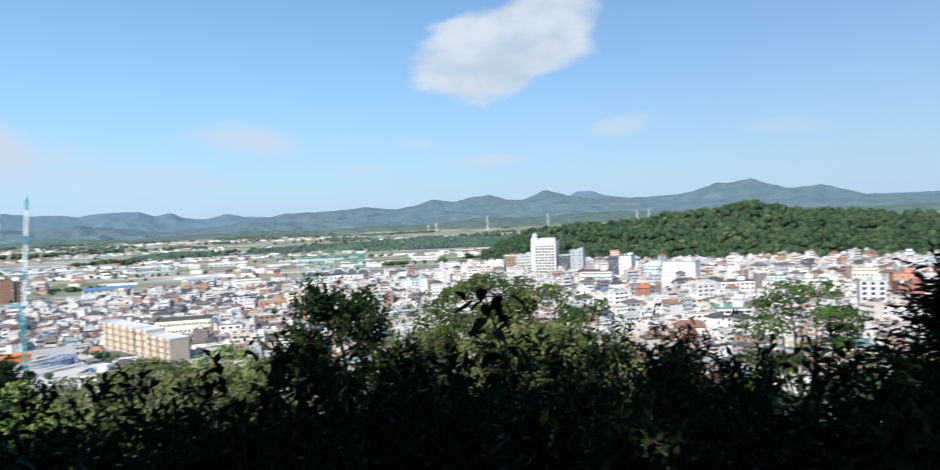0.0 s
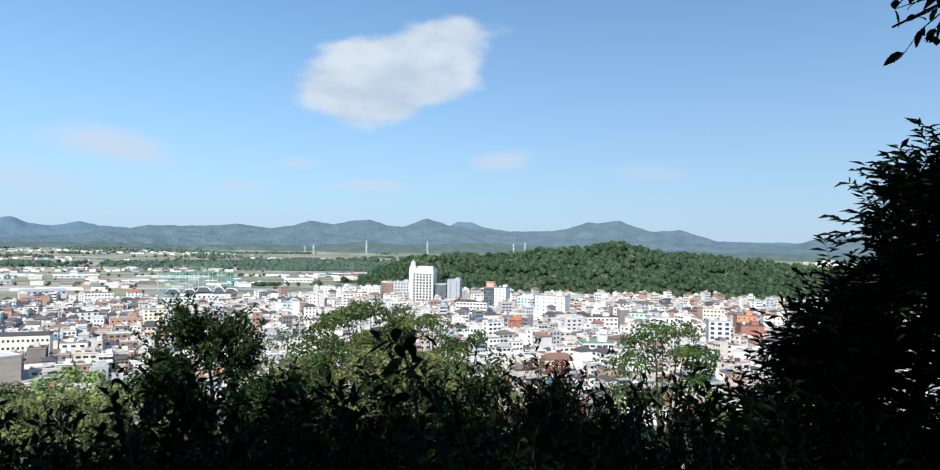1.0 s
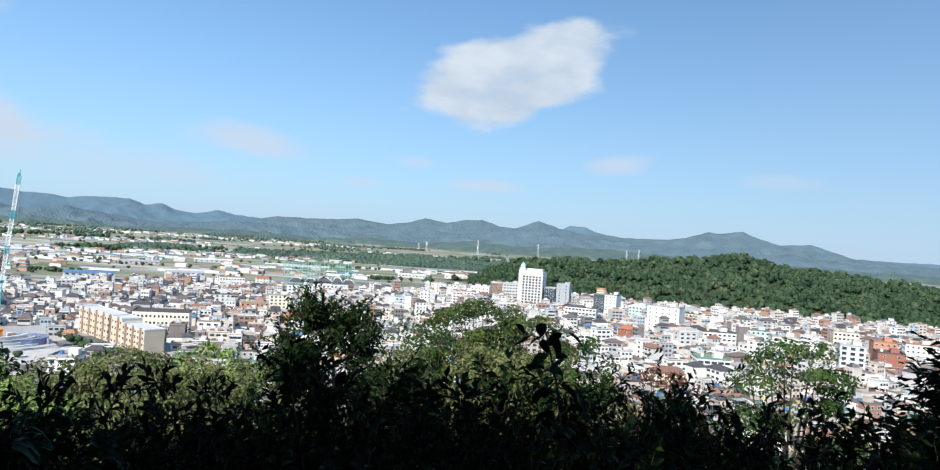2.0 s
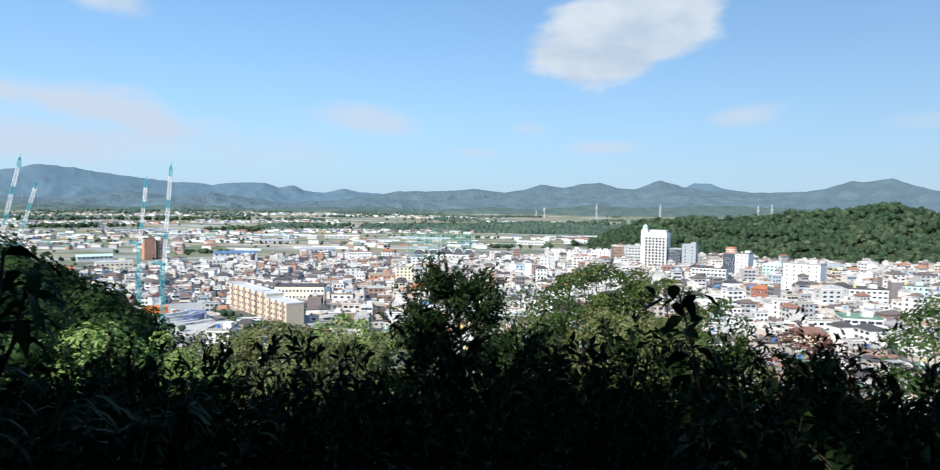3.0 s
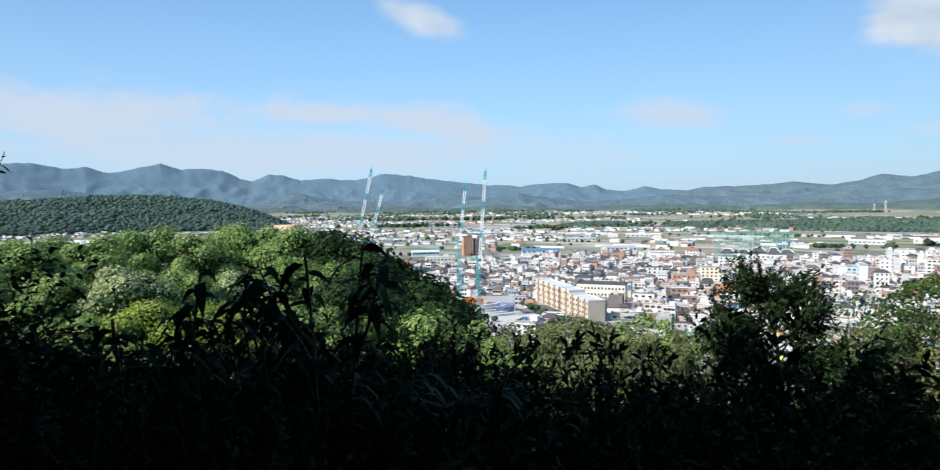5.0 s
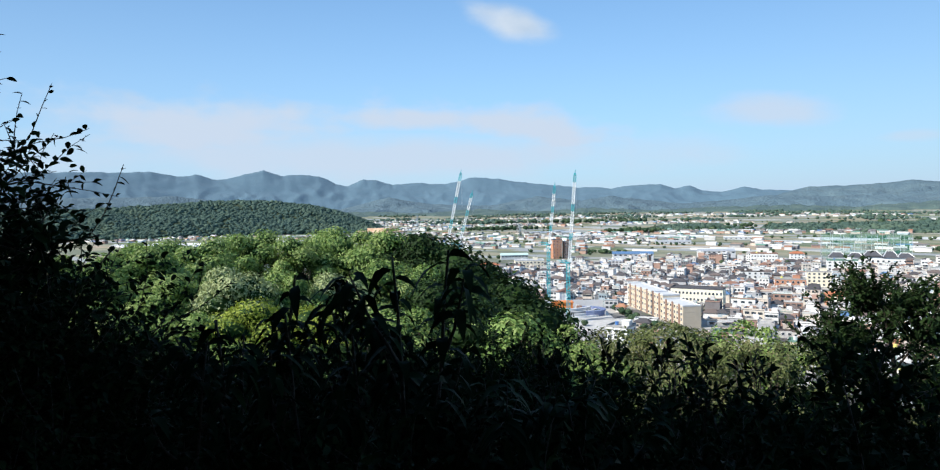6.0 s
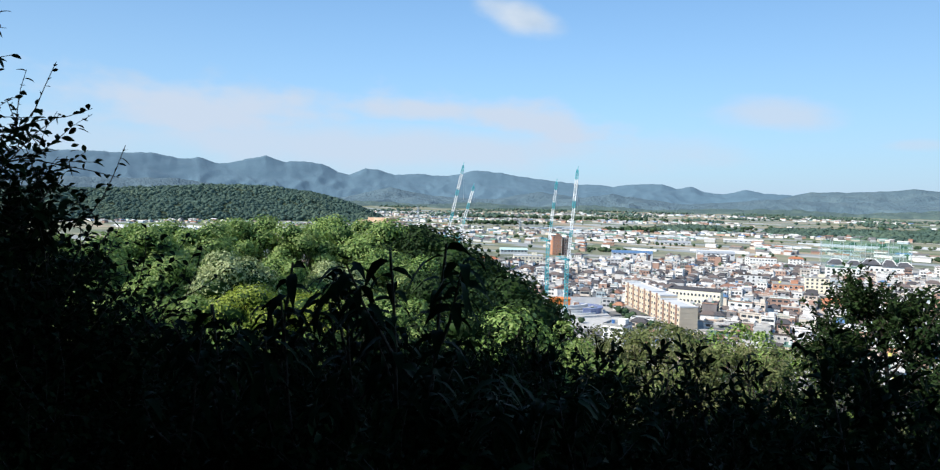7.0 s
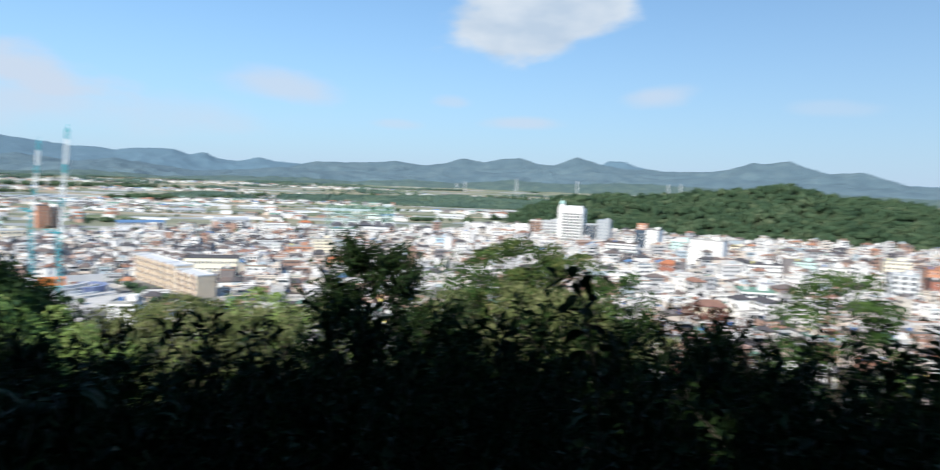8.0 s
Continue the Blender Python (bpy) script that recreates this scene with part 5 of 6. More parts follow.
def plant(name, label, category, seed, height, spread, limbs, twigs, per_twig, leaf, wide, mat, stems=1, crown_from=0.25, twig_len=0.5, rise=0.5,
          shape="round", rich=False, droop=0.15, girth=0.03, hang=0.0, feather=False, pose_m=None, group=""):
    """A tree or shrub: tapered stems and limbs (trunk) and a crown of single leaves on its twigs."""
    rng = np.random.default_rng(seed)
    tubes, tips, dirs = [], [], []
    for _ in range(stems):
        lean = rng.normal(size=3) * (0.12 if stems == 1 else 0.38)
        base = np.array([rng.normal() * 0.08 * (stems > 1), rng.normal() * 0.08 * (stems > 1), -0.25])
        trunk = limb_line(rng, base, np.array([lean[0], lean[1], 1.0]), height * (0.9 if stems == 1 else rng.uniform(0.65, 0.95)), 8, 0.09, 0.1)
        tubes.append((trunk, np.linspace(height * girth, height * girth * 0.15, 8)))
        m = max(2, limbs // stems)
        for k in range(m):
            u = crown_from + (1 - crown_from) * (k + rng.uniform(0, 0.9)) / m
            f = u * 7
            i = min(6, int(f))
            p = trunk[i] + (trunk[i + 1] - trunk[i]) * (f - i)
            w = {"round": math.sin(math.pi * min(0.97, 0.18 + 0.82 * (u - crown_from) / (1 - crown_from))) ** 0.6, "cone": 1.08 - 0.92 * (u - crown_from) / (1 - crown_from),
                 "wide": 0.4 + 0.6 * u, "even": 0.9}[shape]
            a = k * 2.4 + rng.uniform(-0.5, 0.5)
            d = np.array([math.cos(a), math.sin(a), rise + rng.uniform(-0.2, 0.35)])
            line = limb_line(rng, p, unit(d), spread * w * rng.uniform(0.75, 1.15), 6, 0.16, -hang * 0.3)
            r0 = height * girth * 0.42 * (1.15 - u)
            tubes.append((line, np.linspace(r0, r0 * 0.2 + 0.002, 6)))
            for _ in range(twigs):
                q = rng.uniform(0.25, 1.0) ** 0.7 * 5
                i = min(4, int(q))
                s = line[i] + (line[i + 1] - line[i]) * (q - i)
                td = unit(unit(line[i + 1] - line[i]) * 0.7 + rng.normal(size=3) * 0.75 + np.array([0, 0, 0.15 - hang]))
                tw = limb_line(rng, s, td, twig_len * rng.uniform(0.5, 1.2), 4, 0.14, -hang * 0.4)
                tubes.append((tw, np.linspace(max(0.003, r0 * 0.16), 0.0015, 4)))
                g = (np.arange(per_twig) + rng.uniform(0.2, 0.8, per_twig)) / per_twig * 3
                gi = np.minimum(2, g.astype(int))
                pp = tw[gi] + (tw[gi + 1] - tw[gi]) * (g - gi)[:, None]
                along = unit(tw[gi + 1] - tw[gi])
                if feather:
                    sd = unit(np.cross(along, np.array([0, 0, 1.0])))
                    dd = along * 0.55 + sd * np.where(np.arange(per_twig) % 2, 1, -1)[:, None] + rng.normal(size=(per_twig, 3)) * 0.2
                else:
                    dd = along * 0.7 + rng.normal(size=(per_twig, 3)) * 0.7 + np.array([0, 0, 0.1 - hang])
                tips.append(pp)
                dirs.append(dd)
    ob = thing(name, pose_m or Matrix(), label, category, group)
    tips = np.concatenate(tips)
    fit = np.array([1, 1, (height - leaf * 0.4) / np.percentile(tips[:, 2], 99.7)])
    tips, tubes = tips * fit, [(p * fit, r) for p, r in tubes]
    part("trunk", tubes_mesh("trunk", tubes[::1 if stems == 1 else 2], 4 if stems == 1 else 3), M_BARK, ob)
    part("crown", leaves_mesh("crown", tips, np.concatenate(dirs), leaf, wide, rng, rich, droop), mat, ob)
    return ob


def crown_tree(name, label, seed, height, spread, clumps, per, leaf, mat, clump=0.85, low=0.2, stems=1, pose_m=None, group="", category="tree", flat=0.72, dense=False):
    """A full-crowned tree: stems and limbs that end in dense, uneven clumps of leaves with gaps between them."""
    rng = np.random.default_rng(seed)
    trunk = limb_line(rng, (0, 0, -0.4), (0.06, 0.02, 1), height * 0.8, 8, 0.07, 0.1)
    tubes, pos, axis, outs = [(trunk, np.linspace(height * 0.02, height * 0.004, 8))], [], [], []
    cores, core_faces = [], []
    for k in range(clumps):
        a, u = k * 2.399 + rng.uniform(-0.4, 0.4), (k + rng.uniform(0, 1)) / clumps
        z = low + (1 - low) * u
        w = math.sin(math.pi * min(0.98, 0.30 + 0.66 * u)) ** 0.7 * rng.uniform(0.62, 1.12)
        c = np.array([math.cos(a) * spread * w, math.sin(a) * spread * w, height * z * rng.uniform(0.93, 1.0)])
        s = trunk[min(7, int(z * 6))]
        t = np.linspace(0, 1, 5)[:, None]
        tubes.append((s * (1 - t) + c * t - np.array([0, 0, 0.3]) * np.sin(t * 3.14), np.linspace(height * 0.006, 0.008, 5)))
        n = int(per * rng.uniform(0.6, 1.3))
        q = unit(rng.normal(size=(n, 3)) + np.array([math.cos(a) * 0.5, math.sin(a) * 0.5, 0.55]))
        r = clump * rng.uniform(0.6, 1.15)
        pos.append(c + q * r * rng.uniform(0.55, 1.08, (n, 1)) * np.array([1, 1, flat]))
        outs.append(q)
        # Solid lumps added inside the clumps to block sun through the thin leaves.
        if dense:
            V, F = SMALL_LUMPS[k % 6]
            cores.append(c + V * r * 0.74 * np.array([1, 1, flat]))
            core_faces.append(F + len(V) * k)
        axis.append(np.cross(q, rng.normal(size=(n, 3))) + q * 0.35 - np.array([0, 0, 0.25]))
    pos, axis = np.concatenate(pos), np.concatenate(axis)
    fit = np.array([1, 1, (height - leaf * 0.3) / np.percentile(pos[:, 2], 99.8)])
    ob = thing(name, pose_m or Matrix(), label, category, group)
    part("trunk", tubes_mesh("trunk", [(p * fit, r) for p, r in tubes], 4), M_BARK, ob)
    part("crown", leaves_mesh("crown", pos * fit, axis, leaf, 0.55, rng, False, 0.1, np.concatenate(outs)), mat, ob)
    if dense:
        part("inner_foliage", mesh_np("inner_foliage", np.concatenate(cores) * fit, np.concatenate(core_faces)), M_LEAF_DEEP, ob, "solid core added to shade the inside of the crown")
    return ob


def at(az, d, turn=0.0, scale=1.0, sink=0.0):
    x, y = spot(az, d)
    return pose(x, y, gz(x, y) - sink, 0, 0, turn) @ Matrix.Scale(scale, 4)


def put(ob, az, d, turn=0.0, scale=1.0, sink=0.0):
    """A copy of a plant on the ground at that place, at its own size."""
    c = copy_thing(ob, Matrix())
    c.matrix_basis = at(az, d, turn, scale, sink)
    return c


def tall_to(az, d, el):
    """The height of a plant there whose top shows at el degrees."""
    x, y = spot(az, d)
    return EYE + math.tan(radians(el)) * d - gz(x, y)


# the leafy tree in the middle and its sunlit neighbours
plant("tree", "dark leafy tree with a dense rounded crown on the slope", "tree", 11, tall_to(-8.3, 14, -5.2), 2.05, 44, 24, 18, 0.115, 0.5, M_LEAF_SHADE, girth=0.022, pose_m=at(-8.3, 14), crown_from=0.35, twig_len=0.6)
lit = crown_tree("tree", "thin sunlit tree with drying yellow-green leaves", 12, tall_to(4.0, 21, -5.0), 2.6, 84, 270, 0.125, M_LEAF_DRY, 0.55, 0.3, pose_m=at(3.6, 21))
crown_tree("tree", "thin sunlit tree with brownish green leaves", 13, tall_to(7.4, 22, -5.6), 2.6, 84, 270, 0.125, M_LEAF_DRY, 0.55, 0.3, pose_m=at(7.6, 22))
crown_tree("tree", "open green tree with narrow leaves on the slope", 14, tall_to(-0.6, 20, -6.0), 2.1, 70, 110, 0.12, M_LEAF_DEEP, 0.55, 0.3, pose_m=at(-0.4, 20))
crown_tree("tree", "bright green sapling beside drying trees", 15, tall_to(12.4, 19, -6.8), 1.5, 60, 62, 0.14, M_LEAF_DEEP, 0.5, 0.35, pose_m=at(12.6, 19))
put(lit, -3.4, 24, 120, 0.9)
put(lit, 10.4, 24, 220, 0.9)
# small feathery tree and the reddish bush
crown_tree("tree", "small feathery green tree with layered branches", 16, tall_to(29, 16, -5.7), 1.3, 40, 300, 0.10, M_LEAF_DEEP, 0.5, 0.32, pose_m=at(29.6, 16), flat=0.5)
crown_tree("shrub", "reddish withering shrub with sparse leaves", 17, tall_to(20, 17, -9.4), 1.25, 40, 90, 0.10, M_LEAF_RED, 0.42, 0.35, pose_m=at(20.0, 17), category="shrub")
dry = crown_tree("shrub", "olive-brown bush with a sparse twiggy crown", 18, tall_to(-25, 26, -10.0), 2.6, 75, 150, 0.15, M_LEAF_OLIVE, 0.62, 0.35, pose_m=at(-25.0, 26), category="shrub")
olive = crown_tree("shrub", "sunlit green bush on the slope", 19, tall_to(-20, 25, -9.8), 2.6, 80, 165, 0.15, M_LEAF_MID, 0.65, 0.35, pose_m=at(-20.3, 25), category="shrub")
for az, d, el, turn, ob in ((-33.4, 30, -10.8, 70, olive), (-15.6, 24, -10.2, 140, olive), (-37.4, 30, -9.8, 210, olive), (-28.3, 27, -10.6, 50, dry), (-22.6, 22, -10.7, 190, dry), (-17.8, 21, -11.0, 300, dry),
                            (-12.2, 23, -10.5, 10, dry), (-30.8, 24, -12.4, 160, olive), (-2.6, 18, -9.6, 20, dry), (5.4, 18, -8.8, 230, dry), (9.2, 18, -9.4, 330, dry),
                            (15.5, 19, -11.6, 150, dry), (23.6, 18, -13.4, 80, dry), (32.6, 18, -13.0, 250, dry)):
    base = tall_to(-25, 26, -10.0) if ob is dry else tall_to(-20, 25, -9.8)
    put(ob, az, d, turn, tall_to(az, d, el) / base)

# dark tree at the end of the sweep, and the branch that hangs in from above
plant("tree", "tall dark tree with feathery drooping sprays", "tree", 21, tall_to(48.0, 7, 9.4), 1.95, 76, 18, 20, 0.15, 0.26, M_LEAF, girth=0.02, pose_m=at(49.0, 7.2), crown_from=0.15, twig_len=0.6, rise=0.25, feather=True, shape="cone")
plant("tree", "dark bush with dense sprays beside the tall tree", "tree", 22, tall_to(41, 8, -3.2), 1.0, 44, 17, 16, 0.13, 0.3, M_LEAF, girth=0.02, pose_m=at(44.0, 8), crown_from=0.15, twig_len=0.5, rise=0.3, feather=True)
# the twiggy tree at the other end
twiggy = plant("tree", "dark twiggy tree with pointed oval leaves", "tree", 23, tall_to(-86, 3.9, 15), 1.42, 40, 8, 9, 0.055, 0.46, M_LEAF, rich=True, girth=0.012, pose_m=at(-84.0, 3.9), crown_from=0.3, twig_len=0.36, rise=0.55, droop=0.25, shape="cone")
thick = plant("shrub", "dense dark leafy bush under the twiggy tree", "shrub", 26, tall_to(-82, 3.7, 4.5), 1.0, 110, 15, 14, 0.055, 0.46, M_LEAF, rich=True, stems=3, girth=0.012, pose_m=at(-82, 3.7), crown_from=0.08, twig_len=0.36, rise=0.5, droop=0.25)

put(twiggy, -81.5, 4.2, 140, tall_to(-81.5, 4.2, 13.5) / tall_to(-86, 3.9, 15))
for az, d, el, turn in ((-78.0, 4.3, -2.6, 90), (-77.0, 4.6, -10.0, 200), (-80, 3.3, -3.0, 300)):
    put(thick, az, d, turn, tall_to(az, d, el) / tall_to(-82, 3.7, 4.5))

# long-leaved plants, ferny tufts and upright sprigs among the shrubs
def long_leaved(seed, label):
    """An upright stem whose top carries whorls of arching, drooping lance-shaped leaves; one metre tall."""
    rng = np.random.default_rng(seed)
    stem = limb_line(rng, (0, 0, -0.1), (0.03, 0.02, 1), 1.0, 9, 0.05, 0.1)
    tubes, pos, axis = [(stem, np.linspace(0.009, 0.003, 9))], [], []
    for top, first in ((stem, 2.4),) + tuple((limb_line(rng, stem[i], (math.cos(a), math.sin(a), 1.1), 0.26, 9, 0.1, 0.2), 3.0) for i, a in ((4, 0.4), (5, 2.9), (6, 4.9))):
        if top is not stem:
            tubes.append((top, np.linspace(0.005, 0.002, 9)))
        count = 40 if top is stem else 22
        for k in range(count):
            f = first + (7.9 - first) * k / (count - 1)
            i = int(f)
            pos.append(top[i] + (top[i + 1] - top[i]) * (f - i))
            a = k * 2.4 + rng.uniform(-0.4, 0.4)
            axis.append(np.array([math.cos(a), math.sin(a), rng.uniform(0.1, 0.7)]))
    ob = thing("tall_weed", Matrix(), label, "plant")
    part("stem", tubes_mesh("stem", tubes, 4), M_BARK, ob)
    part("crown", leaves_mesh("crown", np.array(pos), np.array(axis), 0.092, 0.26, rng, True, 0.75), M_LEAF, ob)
    return ob


peach = long_leaved(24, "dark sapling with long drooping narrow leaves")
peach.matrix_basis = at(-48.6, 3.2, 0, tall_to(-48.6, 3.2, -3.9) * 1.12)
for az, d, el, turn in ((-46.6, 3.4, -3.6, 70), (-50.2, 3.5, -6.2, 250), (-58.7, 3.0, -5.6, 150), (-63.2, 3.2, -8.4, 10), (-55.4, 3.0, -8.8, 260), (-52.0, 3.6, -8.4, 310), (-66.5, 2.9, -10.4, 120), (-61.0, 3.4, -10.6, 200)):
    put(peach, az, d, turn, tall_to(az, d, el) * 1.12)
fern = plant("fern", "low fern with arching green fronds in the shade", "fern", 27, 1.0, 0.5, 9, 6, 9, 0.11, 0.2, M_LEAF_SHADE, rich=True, stems=3, girth=0.008, pose_m=at(-39.9, 2.7, 0, tall_to(-39.9, 2.7, -14.2)), crown_from=0.5, twig_len=0.14, rise=0.6, droop=0.8, feather=True)
put(fern, -36.6, 3.0, 130, tall_to(-36.6, 3.0, -15.0))
sprig = plant("tall_weed", "upright sprig with pointed leaves above the shrubs", "plant", 25, 1.0, 0.13, 9, 3, 7, 0.042, 0.32, M_LEAF, rich=True, girth=0.009, pose_m=at(-28.6, 4.0, 0, tall_to(-28.6, 4.0, -11.2)), crown_from=0.5, twig_len=0.09, rise=1.2, droop=0.2)
for az, d, el, turn in ((-30.6, 4.2, -12.4, 60), (-19.6, 4.4, -11.6, 120), (-21.8, 4.2, -12.6, 20), (-17.6, 4.5, -12.8, 200), (-24.4, 4.0, -13.4, 300), (-33.5, 4.0, -13.2, 90), (-14.0, 4.6, -13, 30), (-36.8, 4.4, -13.4, 240), (-40.6, 4.2, -13.0, 10)):
    put(sprig, az, d, turn, tall_to(az, d, el))


def broad_sapling():
    """The broad-leaved shoot that leans in close: one bent stem with large leaves."""
    rng = np.random.default_rng(31)
    x, y = spot(14.6, 2.6)
    z = gz(x, y)
    tx, ty = spot(10.2, 2.55)
    tip = np.array([tx - x, ty - y, EYE - 2.55 * math.tan(radians(7.4)) - z])
    t = np.linspace(0, 1, 9)[:, None]
    line = np.array([0, 0, -0.2]) * (1 - t) + tip * t + np.array([0.10, 0, 0.14]) * (np.sin(t * 3.1) * t)
    pos, axis = [], []
    stalks = []
    for k in range(24):
        u = 1 - (k / 24) * 0.55
        f = u * 8
        i = min(7, int(f))
        p = line[i] + (line[i + 1] - line[i]) * (f - i)
        a = k * 2.4 + rng.uniform(-0.4, 0.4)
        way = np.array([math.cos(a), math.sin(a), rng.uniform(0.0, 0.5)])
        stalk = limb_line(rng, p, unit(way), rng.uniform(0.06, 0.15), 4, 0.15, -0.15)
        stalks.append((stalk, np.linspace(0.003, 0.0015, 4)))
        for q in range(4):
            pos.append(stalk[1 + q % 3])
            axis.append(unit(way) * (0.9 if q % 3 == 2 else 0.4) + rng.normal(size=3) * 0.55 + np.array([0, 0, -0.1]))
    ob = thing("sapling", pose(x, y, z), "dark broad-leaved shoot leaning over the shrubs", "plant")
    part("stem", tubes_mesh("stem", [(line, np.linspace(0.013, 0.004, 9))] + stalks), M_BARK, ob)
    part("crown", leaves_mesh("crown", np.array(pos), np.array(axis), 0.095, 0.44, rng, True, 0.35), M_LEAF, ob)


broad_sapling()


def overhang():
    """A tree just outside the sweep whose branch hangs into the upper corner."""
    rng = np.random.default_rng(33)
    x, y = spot(72, 3.2)
    z = gz(x, y)
    ex, ey = spot(48.0, 3.0)
    end = np.array([ex - x, ey - y, EYE + 3.0 * math.tan(radians(16.6)) - z])
    trunk = limb_line(rng, (0, 0, -0.3), (0.05, 0.0, 1), 4.6, 8, 0.05, 0.1)
    s = trunk[5]
    t = np.linspace(0, 1, 8)[:, None]
    arm = s * (1 - t) + end * t + np.array([0, 0, 0.25]) * np.sin(t * 3.14)
    tubes, pos, axis = [(trunk, np.linspace(0.11, 0.03, 8)), (arm, np.linspace(0.03, 0.004, 8))], [], []
    for k in range(110):
        i = rng.integers(2, 7)
        tw = limb_line(rng, arm[i], rng.normal(size=3) + np.array([0, 0, -0.15]), rng.uniform(0.12, 0.34), 4)
        tubes.append((tw, np.linspace(0.004, 0.0015, 4)))
        for q in range(7):
            pos.append(tw[1 + q % 3])
            axis.append(rng.normal(size=3) + np.array([0, 0, -0.6]))
    for k in range(500):
        i = rng.integers(4, 8)
        pos.append(trunk[i] + rng.normal(size=3) * 0.55)
        axis.append(rng.normal(size=3) + np.array([0, 0, -0.4]))
    ob = thing("tree", pose(x, y, z), "broadleaf tree with a dark branch hanging overhead", "tree")
    part("trunk", tubes_mesh("trunk", tubes), M_BARK, ob)
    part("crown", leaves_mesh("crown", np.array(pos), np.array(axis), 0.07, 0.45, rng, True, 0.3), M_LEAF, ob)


overhang()


def thicket():
    """The dark shrubs that fill the slope in front of the stand."""
    rng = random.Random(8)
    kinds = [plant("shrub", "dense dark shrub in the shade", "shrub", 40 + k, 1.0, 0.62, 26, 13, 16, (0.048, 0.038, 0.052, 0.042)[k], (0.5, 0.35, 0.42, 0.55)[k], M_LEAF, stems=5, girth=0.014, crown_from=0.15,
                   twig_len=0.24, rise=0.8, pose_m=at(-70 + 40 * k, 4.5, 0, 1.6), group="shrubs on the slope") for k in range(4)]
    for ring, step, lo, hi in ((2.1, 14, -20, -17), (3.0, 10, -17.5, -14), (4.3, 8, -15, -12.2), (6.0, 7, -14, -11.6), (8.5, 7, -13.5, -11.5), (11.5, 8, -14.5, -12.4)):
        az = -100.0
        while az < 75:
            a, d, el = az + rng.uniform(-0.35, 0.35) * step, ring * rng.uniform(0.88, 1.12), rng.uniform(lo, hi)
            if a < -38:
                el -= 2.0 if ring < 4 else 0.3 if ring < 8 else -0.6
            if 11 < a < 36 and ring > 3.5:
                el -= -1.3 if a < 22 and ring > 5 else 0.6
            if -4 < a < 11 and ring > 2.5:
                el -= 2.4
            if -36 < a < -13 and ring > 2.5:
                el -= 3.0
            h = tall_to(a, d, el)
            if h > 0.5:
                put(rng.choice(kinds), a, d, rng.uniform(0, 360), min(h, 4.6))
            az += step


thicket()


def canopy():
    """High crowns that meet over the stand: bare tall trunks behind it, limbs reaching forward."""
    tall = plant("tree", "tall forest tree with a high spreading crown", "tree", 90, 9.5, 4.2, 40, 16, 12, 0.22, 0.55, M_LEAF, girth=0.018, crown_from=0.62, twig_len=1.0, rise=0.25, pose_m=at(-125, 2.6), group="trees over the stand", shape="even")
    for az, d, turn, s in ((150, 3.0, 80, 1.0), (-172, 4.0, 200, 1.05), (105, 4.6, 300, 1.05), (-104, 5.6, 140, 1.05), (82, 7.0, 40, 1.1)):
        put(tall, az, d, turn, s)


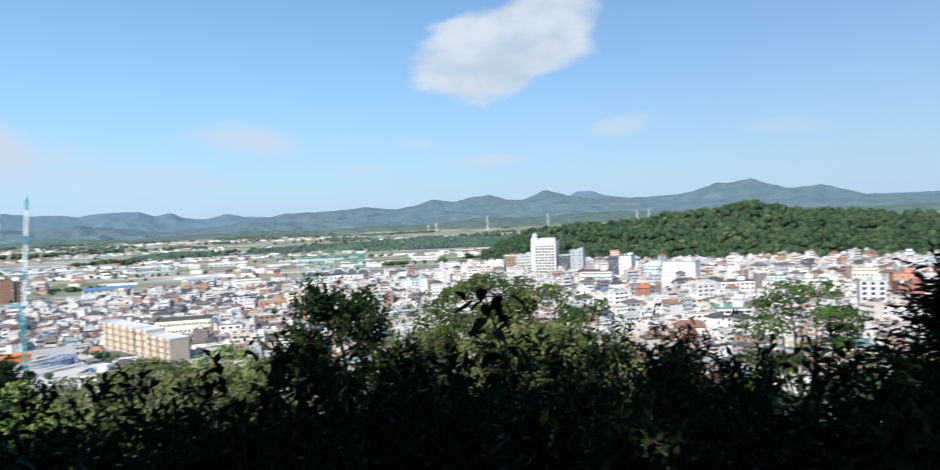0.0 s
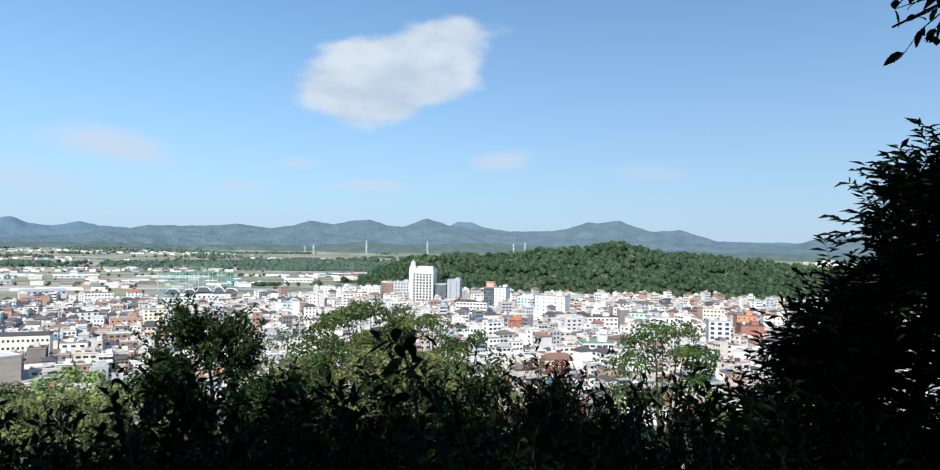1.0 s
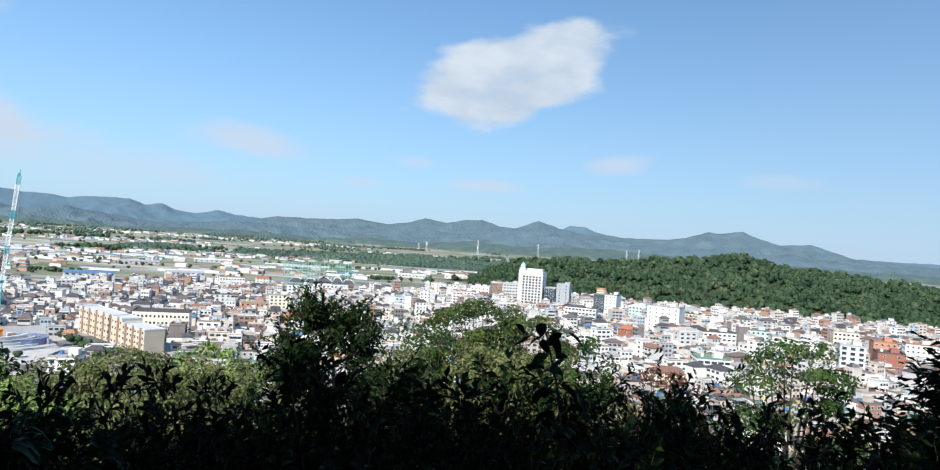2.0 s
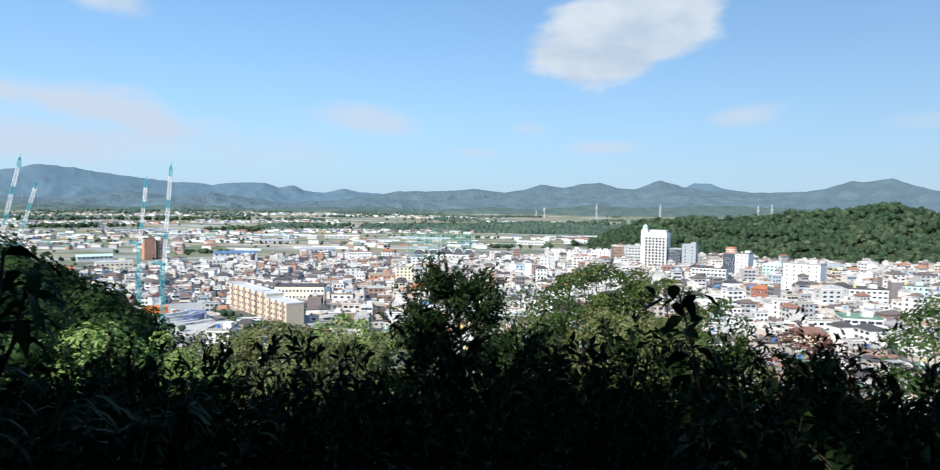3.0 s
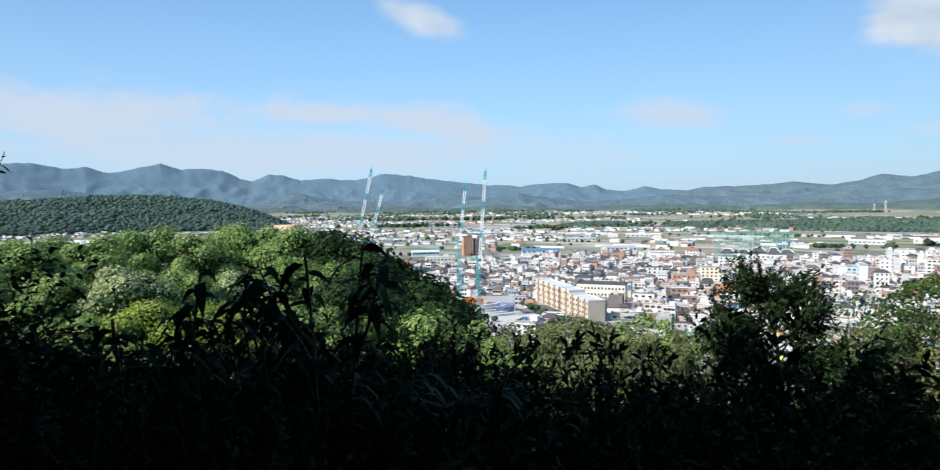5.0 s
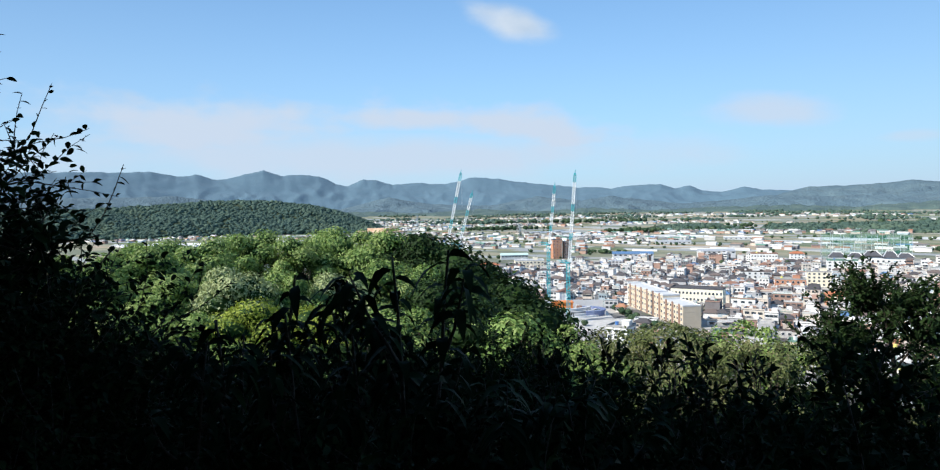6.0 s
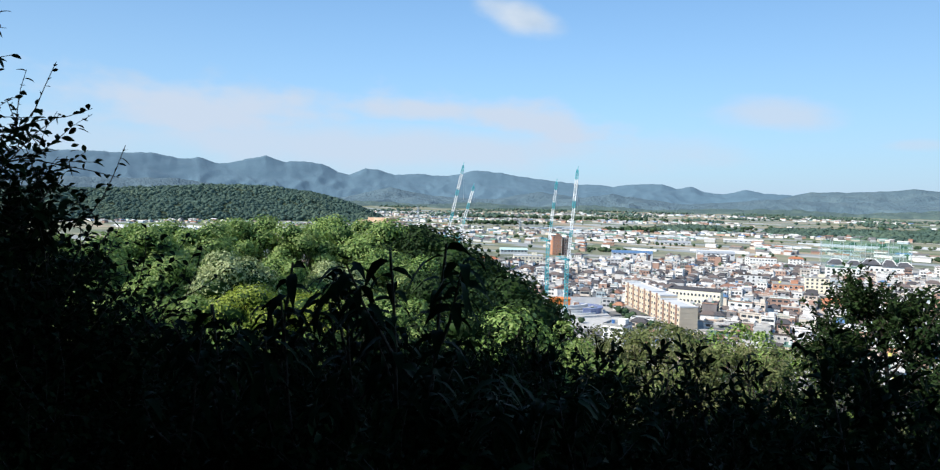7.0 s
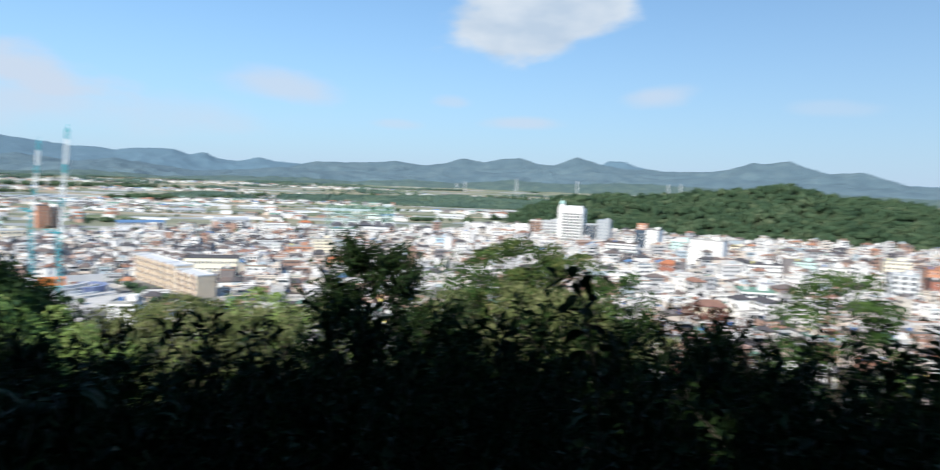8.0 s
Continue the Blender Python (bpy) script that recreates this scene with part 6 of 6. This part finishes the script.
def spur_trees():
    """The sunlit wood on the spur, and trees lower down the slope."""
    rng = random.Random(12)
    kinds = []
    # The last kind carries the spur's shaded flank in its leaf colour.
    for k, (mat, lab, leaf) in enumerate(((M_LEAF_MID, "green broadleaf tree on the sunlit spur", 0.17), (M_LEAF_MID, "full green tree on the sunlit spur", 0.16), (M_LEAF_YEL, "yellow-green sunlit tree on the spur", 0.16),
                                          (M_LEAF_PALE, "pale grey-green bushy tree in full sun", 0.15), (M_LEAF_SHADE, "dark green spur tree with shade in its leaf colour", 0.17))):
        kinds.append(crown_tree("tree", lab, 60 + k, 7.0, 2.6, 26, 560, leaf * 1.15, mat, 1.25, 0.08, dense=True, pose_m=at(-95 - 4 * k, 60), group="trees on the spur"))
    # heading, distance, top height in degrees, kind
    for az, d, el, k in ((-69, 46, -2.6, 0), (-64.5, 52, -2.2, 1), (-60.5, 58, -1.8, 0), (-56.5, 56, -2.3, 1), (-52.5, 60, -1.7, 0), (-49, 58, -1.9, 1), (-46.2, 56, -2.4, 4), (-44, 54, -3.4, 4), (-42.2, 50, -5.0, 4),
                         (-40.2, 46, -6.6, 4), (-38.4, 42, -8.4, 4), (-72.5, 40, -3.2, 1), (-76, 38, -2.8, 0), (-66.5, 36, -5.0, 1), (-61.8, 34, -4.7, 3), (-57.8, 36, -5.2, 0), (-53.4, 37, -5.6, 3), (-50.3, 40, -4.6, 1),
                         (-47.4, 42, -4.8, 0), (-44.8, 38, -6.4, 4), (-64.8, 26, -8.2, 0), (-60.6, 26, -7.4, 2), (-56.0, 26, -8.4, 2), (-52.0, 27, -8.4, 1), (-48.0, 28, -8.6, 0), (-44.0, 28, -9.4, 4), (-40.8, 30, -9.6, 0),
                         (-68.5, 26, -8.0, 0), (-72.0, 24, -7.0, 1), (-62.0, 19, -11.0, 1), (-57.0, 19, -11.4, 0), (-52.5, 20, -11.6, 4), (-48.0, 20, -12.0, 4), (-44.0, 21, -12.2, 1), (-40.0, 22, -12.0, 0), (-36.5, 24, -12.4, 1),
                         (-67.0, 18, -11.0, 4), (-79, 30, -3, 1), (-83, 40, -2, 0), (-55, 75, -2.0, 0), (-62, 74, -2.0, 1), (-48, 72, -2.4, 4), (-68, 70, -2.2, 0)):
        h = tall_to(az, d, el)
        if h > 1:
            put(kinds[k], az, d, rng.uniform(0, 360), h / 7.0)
    for _ in range(14):
        az, d = rng.uniform(-36, 50), rng.uniform(32, 150)
        put(kinds[rng.choice((0, 1, 4))], az, d, rng.uniform(0, 360), rng.uniform(0.5, 0.85))
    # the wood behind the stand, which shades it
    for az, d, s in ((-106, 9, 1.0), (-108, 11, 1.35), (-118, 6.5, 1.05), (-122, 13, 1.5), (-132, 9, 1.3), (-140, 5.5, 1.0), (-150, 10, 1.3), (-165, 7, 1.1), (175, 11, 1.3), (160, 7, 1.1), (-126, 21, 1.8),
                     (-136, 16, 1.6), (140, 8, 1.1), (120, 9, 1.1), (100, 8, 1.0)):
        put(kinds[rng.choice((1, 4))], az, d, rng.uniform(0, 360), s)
    canopy()


spur_trees()
